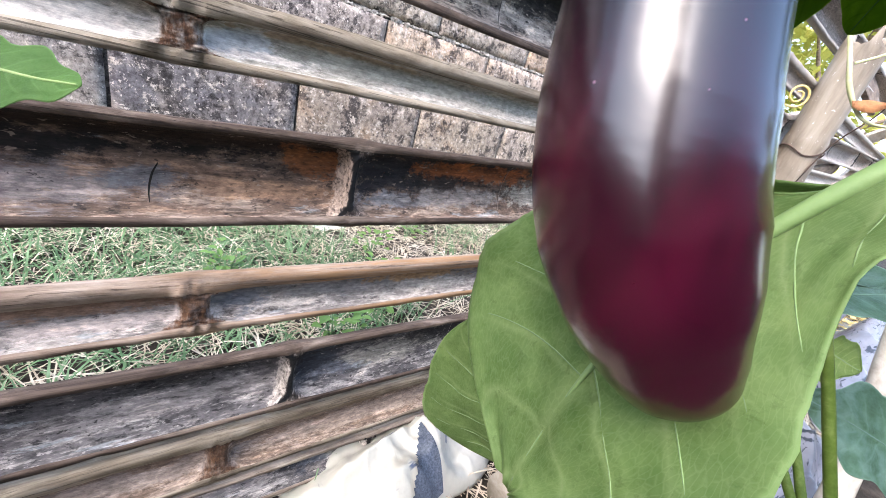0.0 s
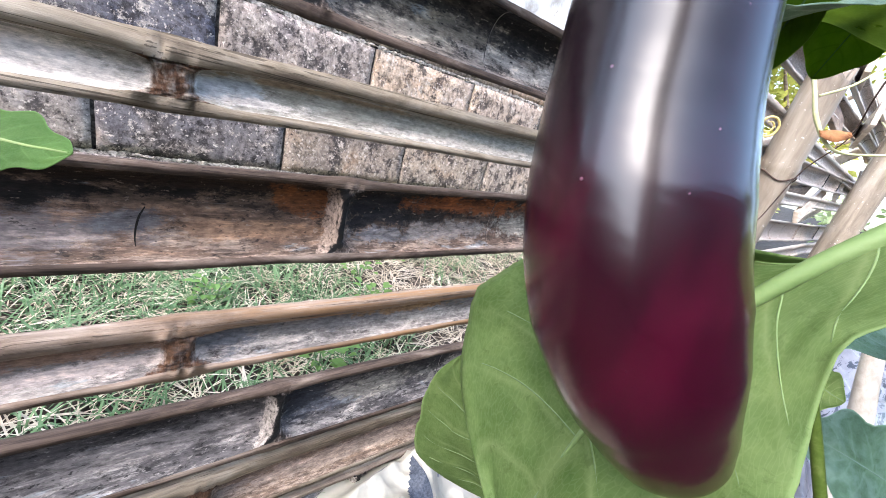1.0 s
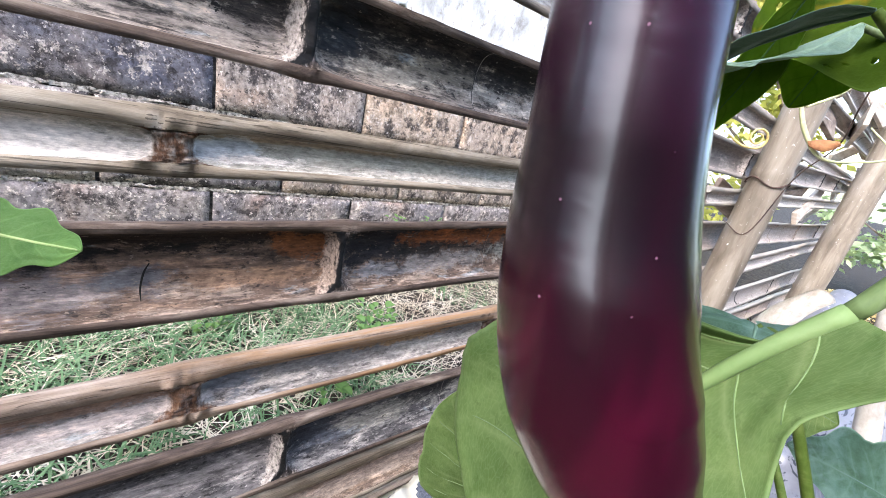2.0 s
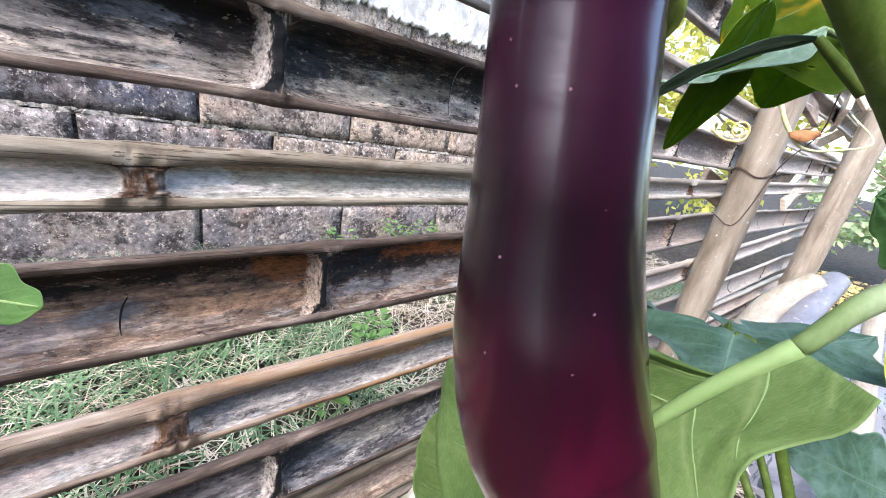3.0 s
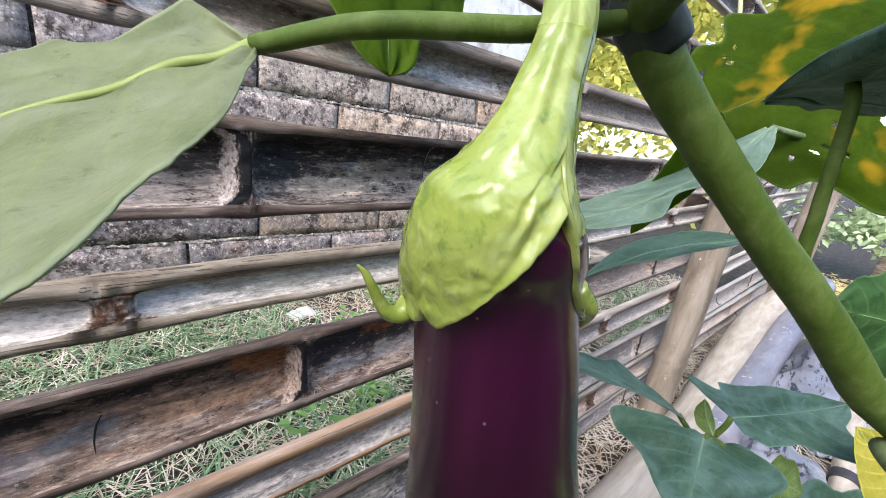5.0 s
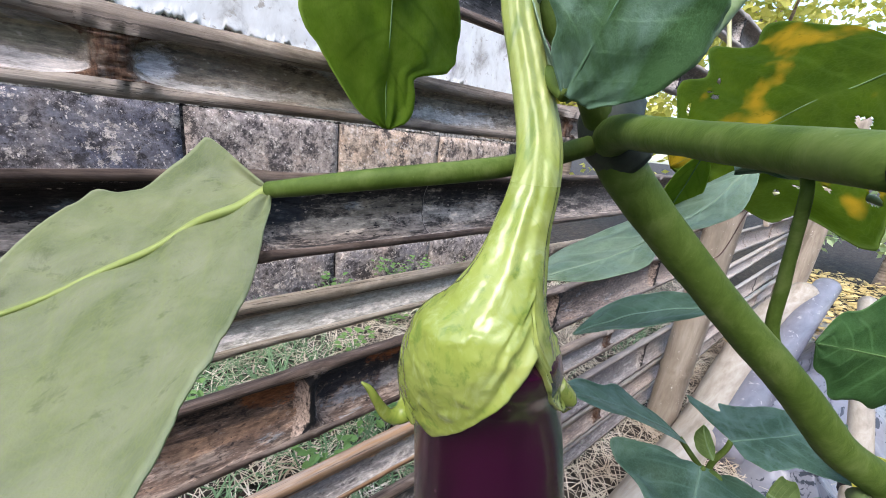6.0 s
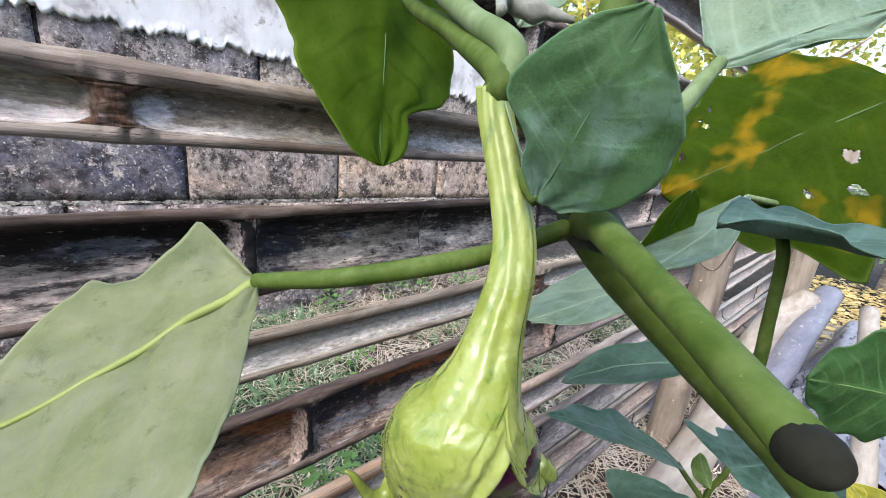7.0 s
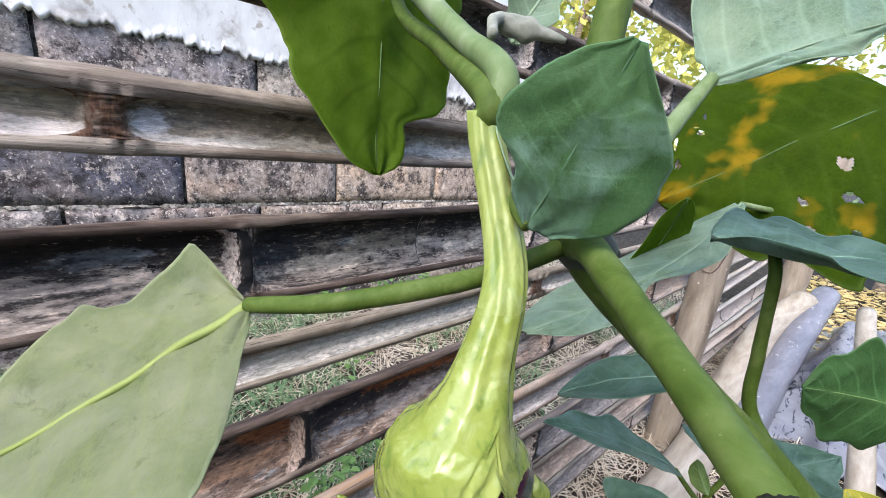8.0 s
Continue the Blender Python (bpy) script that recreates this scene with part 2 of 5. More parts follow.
    relief = calc("ADD", calc("MULTIPLY", ribs, 0.08), calc("ADD", calc("MULTIPLY", f, 0.4), g))
    bump(nt, b, relief, 0.55, 0.0010)
    tr = nt.nodes.new("ShaderNodeBsdfTranslucent")
    warm = blend(nt, 0.5, col, (0.24, 0.38, 0.03))
    nt.links.new(warm, tr.inputs[0])
    mx = nt.nodes.new("ShaderNodeMixShader")
    mx.inputs[0].default_value = glow
    nt.links.new(b.outputs[0], mx.inputs[1])
    nt.links.new(tr.outputs[0], mx.inputs[2])
    nt.links.new(mx.outputs[0], nt.nodes["Material Output"].inputs["Surface"])
    return m


KNOT_BROWN = ((0.028, 0.013, 0.007), (0.085, 0.043, 0.022), (0.17, 0.10, 0.058))
KNOT_GREY = ((0.015, 0.012, 0.010), (0.07, 0.055, 0.047), (0.52, 0.47, 0.42))
# stain colours: soot with some rim shade painted in, cream, rust, pale lichen
SOOT_SHADE, CREAM, RUST, LICHEN = (0.010, 0.009, 0.009), (0.62, 0.58, 0.52), (0.30, 0.10, 0.030), (0.43, 0.43, 0.38)
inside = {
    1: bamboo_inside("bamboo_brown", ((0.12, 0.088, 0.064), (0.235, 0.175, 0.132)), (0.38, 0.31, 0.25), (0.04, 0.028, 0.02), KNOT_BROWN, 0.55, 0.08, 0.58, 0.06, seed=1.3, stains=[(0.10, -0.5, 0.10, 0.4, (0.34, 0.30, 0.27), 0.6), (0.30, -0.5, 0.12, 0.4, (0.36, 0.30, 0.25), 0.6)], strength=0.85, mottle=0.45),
    2: bamboo_inside("bamboo_charred", ((0.06, 0.060, 0.064), (0.155, 0.152, 0.153)), (0.33, 0.325, 0.315), (0.008, 0.008, 0.009), KNOT_GREY, 0.55, 0.06, 0.55, 0.10, seed=2.1, bloom_at=0.60, speck=0.8, stains=[(0.13, -0.35, 0.09, 0.35, (0.30, 0.29, 0.285), 0.7), (0.17, 0.6, 0.10, 0.35, (0.030, 0.027, 0.026), 0.8), (0.225, 0.2, 0.020, 0.7, SOOT_SHADE, 0.9), (0.232, 0.0, 0.018, 0.8, (0.035, 0.042, 0.055), 0.9), (0.25, -0.4, 0.02, 0.3, (0.13, 0.15, 0.18), 0.8), (0.30, -0.2, 0.045, 0.45, (0.30, 0.30, 0.265), 0.75), (0.36, 0.3, 0.05, 0.5, SOOT_SHADE, 0.7), (0.42, -0.3, 0.06, 0.5, LICHEN, 0.7)], strength=0.74, mottle=0.8, lip=(0.50, 0.47, 0.43)),
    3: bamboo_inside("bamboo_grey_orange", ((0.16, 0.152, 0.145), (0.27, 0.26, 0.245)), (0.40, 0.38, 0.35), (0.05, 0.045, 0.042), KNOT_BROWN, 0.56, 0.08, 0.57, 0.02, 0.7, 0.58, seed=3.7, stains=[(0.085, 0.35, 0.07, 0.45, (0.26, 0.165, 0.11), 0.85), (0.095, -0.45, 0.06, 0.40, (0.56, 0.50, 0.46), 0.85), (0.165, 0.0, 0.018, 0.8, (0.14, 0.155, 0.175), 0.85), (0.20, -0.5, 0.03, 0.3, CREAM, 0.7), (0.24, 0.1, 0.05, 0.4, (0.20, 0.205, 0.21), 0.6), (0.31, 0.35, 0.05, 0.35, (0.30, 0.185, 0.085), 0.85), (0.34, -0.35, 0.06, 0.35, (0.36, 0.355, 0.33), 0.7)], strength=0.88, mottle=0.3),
    4: bamboo_inside("bamboo_dark_rust", ((0.075, 0.055, 0.043), (0.19, 0.135, 0.10)), (0.33, 0.27, 0.22), (0.009, 0.008, 0.008), KNOT_GREY, 0.56, 0.09, 0.53, 0.13, 0.8, 0.60, seed=4.4, stains=[(0.075, -0.45, 0.05, 0.40, (0.19, 0.18, 0.185), 0.8), (0.175, -0.45, 0.048, 0.28, (0.26, 0.17, 0.11), 0.85), (0.13, -0.15, 0.04, 0.3, (0.24, 0.16, 0.11), 0.6), (0.070, 0.32, 0.045, 0.26, SOOT_SHADE, 0.95), (0.112, -0.25, 0.022, 0.22, (0.13, 0.15, 0.175), 0.75), (0.14, 0.75, 0.10, 0.22, (0.030, 0.020, 0.014), 0.9), (0.207, 0.35, 0.026, 0.36, (0.24, 0.095, 0.034), 0.9), (0.262, 0.25, 0.034, 0.75, (0.022, 0.023, 0.027), 0.95), (0.275, -0.55, 0.03, 0.26, (0.20, 0.215, 0.235), 0.85), (0.36, 0.45, 0.075, 0.36, RUST, 0.95), (0.335, -0.45, 0.06, 0.34, (0.27, 0.26, 0.25), 0.8), (0.31, 0.05, 0.03, 0.22, SOOT_SHADE, 0.8), (0.45, -0.3, 0.06, 0.4, LICHEN, 0.7)], strength=0.74, mottle=0.7, lip=(0.42, 0.34, 0.28)),
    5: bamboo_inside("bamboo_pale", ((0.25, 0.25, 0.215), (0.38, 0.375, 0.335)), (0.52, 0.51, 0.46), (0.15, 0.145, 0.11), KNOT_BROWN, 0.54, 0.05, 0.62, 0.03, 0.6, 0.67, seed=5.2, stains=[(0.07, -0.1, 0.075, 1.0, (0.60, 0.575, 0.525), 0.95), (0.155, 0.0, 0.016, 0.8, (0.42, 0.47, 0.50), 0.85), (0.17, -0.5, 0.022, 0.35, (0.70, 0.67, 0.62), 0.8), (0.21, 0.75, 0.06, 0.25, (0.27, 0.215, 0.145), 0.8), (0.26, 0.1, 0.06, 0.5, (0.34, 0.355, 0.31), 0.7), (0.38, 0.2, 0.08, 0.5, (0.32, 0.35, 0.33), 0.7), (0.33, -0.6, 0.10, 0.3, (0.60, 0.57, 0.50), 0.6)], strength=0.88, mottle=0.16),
    6: bamboo_inside("bamboo_black", ((0.022, 0.020, 0.019), (0.066, 0.058, 0.052)), (0.30, 0.27, 0.235), (0.006, 0.006, 0.007), KNOT_GREY, 0.51, 0.08, 0.56, 0.10, speck=0.9, bloom_at=0.62, seed=6.9, stains=[(0.12, 0.6, 0.12, 0.4, SOOT_SHADE, 0.9), (0.130, 0.22, 0.026, 0.20, (0.13, 0.15, 0.17), 0.85), (0.105, -0.28, 0.075, 0.16, (0.38, 0.34, 0.30), 0.85), (0.135, -0.66, 0.06, 0.16, (0.36, 0.32, 0.28), 0.85), (0.214, 0.1, 0.014, 0.9, (0.028, 0.033, 0.040), 0.9), (0.255, -0.45, 0.045, 0.3, (0.34, 0.325, 0.28), 0.8), (0.29, 0.0, 0.04, 0.3, (0.22, 0.20, 0.16), 0.7), (0.37, -0.4, 0.06, 0.35, (0.38, 0.37, 0.34), 0.75), (0.40, 0.6, 0.09, 0.4, SOOT_SHADE, 0.8)], strength=0.80, mottle=0.95, lip=(0.50, 0.46, 0.42)),
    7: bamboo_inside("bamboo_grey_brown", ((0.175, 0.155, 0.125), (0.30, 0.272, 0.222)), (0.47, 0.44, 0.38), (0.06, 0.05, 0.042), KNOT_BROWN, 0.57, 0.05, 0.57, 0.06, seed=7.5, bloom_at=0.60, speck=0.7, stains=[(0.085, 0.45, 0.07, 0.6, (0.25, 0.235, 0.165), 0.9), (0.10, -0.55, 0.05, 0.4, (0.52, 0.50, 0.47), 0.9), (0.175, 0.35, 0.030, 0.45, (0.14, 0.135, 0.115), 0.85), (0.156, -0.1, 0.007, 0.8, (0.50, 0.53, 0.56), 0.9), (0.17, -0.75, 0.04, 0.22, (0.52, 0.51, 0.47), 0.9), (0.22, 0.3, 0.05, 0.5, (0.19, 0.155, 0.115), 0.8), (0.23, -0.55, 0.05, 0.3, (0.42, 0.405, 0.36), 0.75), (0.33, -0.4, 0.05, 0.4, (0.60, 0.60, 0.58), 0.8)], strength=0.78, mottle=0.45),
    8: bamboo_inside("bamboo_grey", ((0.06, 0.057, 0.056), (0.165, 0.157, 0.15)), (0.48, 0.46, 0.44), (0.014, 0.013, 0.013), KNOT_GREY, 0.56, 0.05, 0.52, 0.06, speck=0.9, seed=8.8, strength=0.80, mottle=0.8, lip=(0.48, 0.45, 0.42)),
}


def rim_material(name, lo, mid, hi, seed, warm=None):
    """Cut edge and skin of the culm: long fibres, splits and grey weathering."""
    m, nt, b = shader(name, 0.8, 0.25)
    c = nt.nodes.new("ShaderNodeTexCoord")

    def vec(s, k):
        mp = node(nt, "ShaderNodeMapping")
        mp.inputs["Scale"].default_value, mp.inputs["Location"].default_value = s, (seed + k, seed * 2, k)
        nt.links.new(c.outputs["Object"], mp.inputs["Vector"])
        return mp.outputs[0]

    long = grain(nt, vec((7, 430, 430), 0.0), 1.0, 6.0, 0.7)
    col = ramp(nt, grain(nt, vec((14, 60, 60), 3.0), 1.0, 7.0, 0.7, 0.5), [(0.34, lo), (0.5, mid), (0.66, hi)])
    col = blend(nt, 1.0, col, ramp(nt, long, [(0.30, (0.62, 0.60, 0.58)), (0.5, (1, 1, 1)), (0.70, (1.25, 1.25, 1.25))]), "MULTIPLY")
    split = grain(nt, vec((5, 900, 900), 9.0), 1.0, 2.0, 0.5)
    col = blend(nt, times(nt, mask(nt, split, 0.62, 0.68), 0.7), col, tuple(x * 0.3 for x in lo))
    place = nt.nodes.new("ShaderNodeSeparateXYZ")
    nt.links.new(c.outputs["Object"], place.inputs[0])
    if warm:
        streaks = grain(nt, vec((9, 240, 240), 5.0), 1.0, 5.0, 0.7)
        here = times(nt, mask(nt, place.outputs[0], 0.10, 0.22), mask(nt, place.outputs[0], 0.60, 0.36))
        col = blend(nt, times(nt, here, mask(nt, streaks, 0.38, 0.58)), col, warm)
        col = blend(nt, times(nt, here, times(nt, mask(nt, streaks, 0.40, 0.33), 0.75)), col, (0.05, 0.022, 0.010))
    # far end lightened in the colour to stand in for stronger light
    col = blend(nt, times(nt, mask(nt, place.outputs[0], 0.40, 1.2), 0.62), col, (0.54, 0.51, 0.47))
    nt.links.new(col, b.inputs["Base Color"])
    bump(nt, b, long, 0.6, 0.0012)
    return m


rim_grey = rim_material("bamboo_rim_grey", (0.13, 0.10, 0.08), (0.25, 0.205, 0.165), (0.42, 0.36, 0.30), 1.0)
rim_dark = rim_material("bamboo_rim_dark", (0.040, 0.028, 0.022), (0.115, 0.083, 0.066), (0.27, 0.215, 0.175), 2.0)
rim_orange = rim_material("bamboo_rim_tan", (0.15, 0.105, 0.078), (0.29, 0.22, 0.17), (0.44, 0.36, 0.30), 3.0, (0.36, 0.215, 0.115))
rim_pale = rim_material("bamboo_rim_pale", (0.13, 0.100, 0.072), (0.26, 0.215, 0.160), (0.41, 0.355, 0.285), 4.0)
post_skin = streaky("post_bamboo_skin", [(0.3, (0.13, 0.105, 0.080)), (0.5, (0.25, 0.21, 0.165)), (0.72, (0.38, 0.335, 0.28))], (40, 40, 7), 0.6, 0.25, 0.001, ((0.75, 0.73, 0.70), 120.0, 0.64, 0.7), 0.4)
pole_skin = streaky("pole_bamboo_skin", [(0.3, (0.24, 0.205, 0.155)), (0.5, (0.36, 0.32, 0.26)), (0.72, (0.46, 0.43, 0.37))], (9, 60, 60), 0.5, 0.2, 0.001, ((0.30, 0.24, 0.16), 70.0, 0.66, 0.72), 0.4)
pipe_skin = streaky("pipe_grey", [(0.3, (0.12, 0.125, 0.155)), (0.55, (0.19, 0.195, 0.235)), (0.8, (0.30, 0.305, 0.35))], (9, 30, 30), 0.45, 0.15, 0.001, ((0.62, 0.6, 0.58), 50.0, 0.62, 0.7), 0.45)


def block_material():
    m, nt, b = shader("concrete_block", 0.9, 0.25)
    v = coords(nt, (1, 1, 1))
    c = nt.nodes.new("ShaderNodeTexCoord")
    info = nt.nodes.new("ShaderNodeObjectInfo")
    off = nt.nodes.new("ShaderNodeVectorMath")
    off.operation = "MULTIPLY_ADD"
    comb = nt.nodes.new("ShaderNodeCombineXYZ")
    for k in range(3):
        nt.links.new(info.outputs["Random"], comb.inputs[k])
    nt.links.new(comb.outputs[0], off.inputs[0])
    off.inputs[1].default_value = (7.0, 3.0, 5.0)
    nt.links.new(c.outputs["Object"], off.inputs[2])
    v = off.outputs[0]
    big = grain(nt, v, 7.0, 6.0, 0.62, 0.6)
    fine = grain(nt, v, 70.0, 8.0, 0.75)
    mid = grain(nt, v, 17.0, 9.0, 0.80)
    col = ramp(nt, big, [(0.34, (0.10, 0.105, 0.135)), (0.46, (0.24, 0.23, 0.225)), (0.56, (0.37, 0.325, 0.27)), (0.68, (0.40, 0.26, 0.16))])
    col = blend(nt, 0.62, col, info.outputs["Color"])
    col = blend(nt, times(nt, mask(nt, mid, 0.50, 0.57), 0.88), col, (0.038, 0.035, 0.037))
    stain = nt.nodes.new("ShaderNodeMapping")
    stain.inputs["Scale"].default_value = (30, 30, 9)
    nt.links.new(v, stain.inputs["Vector"])
    runs = grain(nt, stain.outputs[0], 1.0, 8.0, 0.72, 0.4)
    col = blend(nt, times(nt, mask(nt, runs, 0.54, 0.64), 0.5), col, (0.045, 0.042, 0.044))
    crust = grain(nt, v, 30.0, 8.0, 0.80)
    col = blend(nt, times(nt, mask(nt, crust, 0.55, 0.60), 0.75), col, (0.60, 0.56, 0.50))
    col = blend(nt, 1.0, col, ramp(nt, fine, [(0.33, (0.34, 0.33, 0.32)), (0.5, (1, 1, 1)), (0.66, (1.6, 1.6, 1.6))]), "MULTIPLY")
    flecks = grain(nt, v, 125.0, 3.0, 0.6)
    col = blend(nt, times(nt, mask(nt, flecks, 0.62, 0.67), 0.8), col, (0.74, 0.71, 0.66))
    col = blend(nt, times(nt, mask(nt, flecks, 0.36, 0.31), 0.9), col, (0.03, 0.028, 0.028))
    col = blend(nt, 1.0, col, (0.95, 0.88, 0.855), "MULTIPLY")
    nt.links.new(col, b.inputs["Base Color"])
    bump(nt, b, fine, 0.9, 0.006)
    return m


concrete = block_material()
mortar = streaky("mortar_rough", [(0.36, (0.05, 0.045, 0.04)), (0.5, (0.30, 0.27, 0.235)), (0.64, (0.56, 0.52, 0.46))], (110, 110, 110), 0.95, 0.9, 0.006)
joint_dark = streaky("mortar_dark", [(0.36, (0.02, 0.018, 0.017)), (0.5, (0.06, 0.054, 0.05)), (0.64, (0.15, 0.135, 0.12))], (110, 110, 110), 0.95, 0.9, 0.006)
plaster = streaky("plaster_white", [(0.30, (0.30, 0.28, 0.26)), (0.46, (0.58, 0.57, 0.55)), (0.7, (0.70, 0.70, 0.69))], (14, 14, 9), 0.9, 0.6, 0.004, ((0.34, 0.31, 0.27), 30.0, 0.58, 0.66))
soil = streaky("soil_litter", [(0.3, (0.010, 0.008, 0.006)), (0.5, (0.028, 0.022, 0.017)), (0.72, (0.075, 0.058, 0.044))], (26, 26, 26), 0.95, 0.9, 0.01)
straw = streaky("dry_straw", [(0.3, (0.30, 0.23, 0.16)), (0.5, (0.56, 0.49, 0.38)), (0.72, (0.74, 0.69, 0.60))], (14, 14, 14), 0.7, 0.2, 0.001)
grass_green = streaky("grass_green", [(0.3, (0.055, 0.115, 0.05)), (0.5, (0.11, 0.205, 0.095)), (0.72, (0.24, 0.35, 0.20))], (11, 11, 11), 0.6, 0.2, 0.001)
weed_green = leaf_material("weed_leaf", (0.05, 0.12, 0.035), (0.10, 0.19, 0.06), None, 0.3)
stem_green = streaky("stem_green", [(0.32, (0.042, 0.074, 0.010)), (0.5, (0.064, 0.102, 0.017)), (0.68, (0.100, 0.138, 0.036))], (160, 160, 130), 0.6, 0.6, 0.0006, ((0.16, 0.20, 0.085), 900.0, 0.66, 0.76), 0.16)
stem_pale = streaky("stem_pale", [(0.3, (0.07, 0.115, 0.035)), (0.5, (0.12, 0.175, 0.065)), (0.72, (0.21, 0.265, 0.15))], (90, 90, 40), 0.65, 0.3, 0.0006)


# ---------------------------------------------------------------- ground
def ground_height(x, y):
    h = 0.010 * noise3(x, y, 0.3, 4.0) + 0.006 * noise3(x, y, 1.7, 13.0)
    return h * smooth(6.0, 2.0, math.hypot(x, y)) - 0.004


bm = bmesh.new()
marks = [-400, -120, -40, -14, -6, -3, -1.6] + [round(-1.0 + 0.05 * i, 3) for i in range(82)] + [3.5, 4.5, 7, 14, 40, 120, 400]
marks_y = [-400, -120, -40, -14, -6, -3, -1.6] + [round(-1.0 + 0.05 * i, 3) for i in range(62)] + [2.6, 3.5, 5, 8, 14, 40, 120, 400]
grid = [[bm.verts.new((x, y, ground_height(x, y))) for x in marks] for y in marks_y]
for a, b in zip(grid, grid[1:]):
    for k in range(len(marks) - 1):
        bm.faces.new((a[k], a[k + 1], b[k + 1], b[k]))
tagged(part("ground", bm, soil), "bare brown garden soil littered with dry straw", "ground", kind="structure")

# ---------------------------------------------------------------- block wall
WALL_Y, BLOCK, COURSE, A_BOTTOM, A_JOINT = 1.2475, 0.405, 0.205, 0.362, 0.264
WALL_LEFT, WALL_RIGHT, COURSES = -1.4, 1.62, 6
wall = thing("wall_back", (0.1, WALL_Y + 0.05, 0), "weathered grey concrete block wall with mould and crumbling mortar", "wall", kind="structure")
bm = bmesh.new()
box(bm, ((WALL_LEFT + WALL_RIGHT) / 2, WALL_Y + 0.055, 0.62), (WALL_RIGHT - WALL_LEFT, 0.086, 1.34))
part("mortar_core", bm, joint_dark, wall, shade=False)


def mortar_bed(z):
    """A crumbling strip of mortar that bulges out of a bed joint."""
    bm = bmesh.new()
    n, k = 1100, 6
    rows = []
    for i in range(n + 1):
        x = WALL_LEFT + (WALL_RIGHT - WALL_LEFT) * i / n
        thick = 0.0055 + 0.003 * noise3(x, z, 0, 9.0) + 0.005 * noise3(x, z, 2, 70.0) + 0.003 * noise3(x, z, 2, 130.0)
        row = []
        for j in range(k):
            u = j / (k - 1) * 2 - 1
            out = (0.001 + 0.009 * noise.turbulence(Vector((x * 150, u * 2.5 + z * 50, z * 9)), 3, True)) * (1 - u * u) * smooth(-0.10, 0.35, noise3(x, z, 12, 40.0) + 0.4 * noise3(x, z, 3, 7.0))
            row.append(bm.verts.new((x, WALL_Y + 0.004 - max(out, -0.003), z + u * thick + 0.003 * noise3(x, z, 4, 22.0))))
        rows.append(row)
    for a, b in zip(rows, rows[1:]):
        for j in range(k - 1):
            bm.faces.new((a[j], b[j], b[j + 1], a[j + 1]))
    return part("mortar_bed", bm, mortar, wall, shade=False)


for m in range(-1, COURSES - 2):
    mortar_bed(A_BOTTOM + COURSE * m)

# plaster above the ragged line
bm = bmesh.new()
n, k = 900, 26
rows = []
for i in range(n + 1):
    x = WALL_LEFT + (WALL_RIGHT - WALL_LEFT) * i / n
    low = 0.738 + 0.012 * noise3(x, 0, 3, 5.0) + 0.012 * noise3(x, 0, 7, 19.0) + 0.009 * smooth(0.05, 0.2, noise3(x, 0, 9, 17.0)) + 0.006 * smooth(-0.06, 0.06, noise3(x, 0, 5, 48.0)) + 0.005 * smooth(-0.05, 0.05, noise3(x, 0, 8, 110.0)) + 0.002 * noise3(x, 0, 2, 190.0) - 0.005
    row = []
    for j in range(k + 1):
        z = low + (1.30 - low) * (j / k) ** 1.6
        lift = 0.012 + 0.002 * noise3(x, z, 1, 14.0) + (0.003 + 0.005 * noise3(x, z, 6, 50.0) if j < 3 else 0)
        row.append(bm.verts.new((x, WALL_Y - lift * (1 if j else 0.1), z)))
    rows.append(row)
for a, b in zip(rows, rows[1:]):
    for j in range(k):
        bm.faces.new((a[j], b[j], b[j + 1], a[j + 1]))
part("plaster", bm, plaster, wall, "flaking white plaster coat")


def block_mesh(seed, length):
    bm = bmesh.new()
    nx, nz = 20, 9
    w, h, ch = length, COURSE - 0.012, 0.004
    rows = []
    for j in range(nz + 1):
        row = []
        for i in range(nx + 1):
            u, v = i / nx, j / nz
            x, z = (u - 0.5) * w, (v - 0.5) * h
            edge = min(u, 1 - u) * w, min(v, 1 - v) * h
            back = ch * (1 - smooth(0, 0.010, min(edge)))
            worn = 0.004 * max(0.0, noise3(x + seed * 3, z, seed, 40.0)) * (1 - smooth(0.004, 0.03, min(edge)))
            y = back + worn + 0.0022 * noise3(x, z, seed * 2.3, 30.0)
            row.append(bm.verts.new((x + 0.0015 * noise3(seed, z, 1, 40.0), y, z + 0.002 * noise3(x, seed, 3, 25.0))))
        rows.append(row)
    for a, b in zip(rows, rows[1:]):
        for i in range(nx):
            bm.faces.new((a[i], a[i + 1], b[i + 1], b[i]))
    rim = [rows[0][i] for i in range(nx + 1)] + [r[nx] for r in rows[1:]] + [rows[nz][i] for i in range(nx - 1, -1, -1)] + [rows[j][0] for j in range(nz - 1, 0, -1)]
    deep = [bm.verts.new((p.co.x, 0.03, p.co.z)) for p in rim]
    for i in range(len(rim)):
        k = (i + 1) % len(rim)
        bm.faces.new((rim[k], rim[i], deep[i], deep[k]))
    me = bpy.data.meshes.new("block")
    bm.normal_update()
    bm.to_mesh(me)
    bm.free()
    me.materials.append(concrete)
    me.polygons.foreach_set("use_smooth", [True] * len(me.polygons))
    return me


block_shapes = [block_mesh(s + 0.5, BLOCK - 0.008) for s in range(5)]

# ---------------------------------------------------------------- plain unseen walls added behind the view to block low sky
def light_blocker(name, centre, size):
    bm = bmesh.new()
    box(bm, centre, size)
    tagged(part(name, bm, blocker_mat, shade=False), "plain dark wall added out of view to block low sky", "wall", kind="structure")


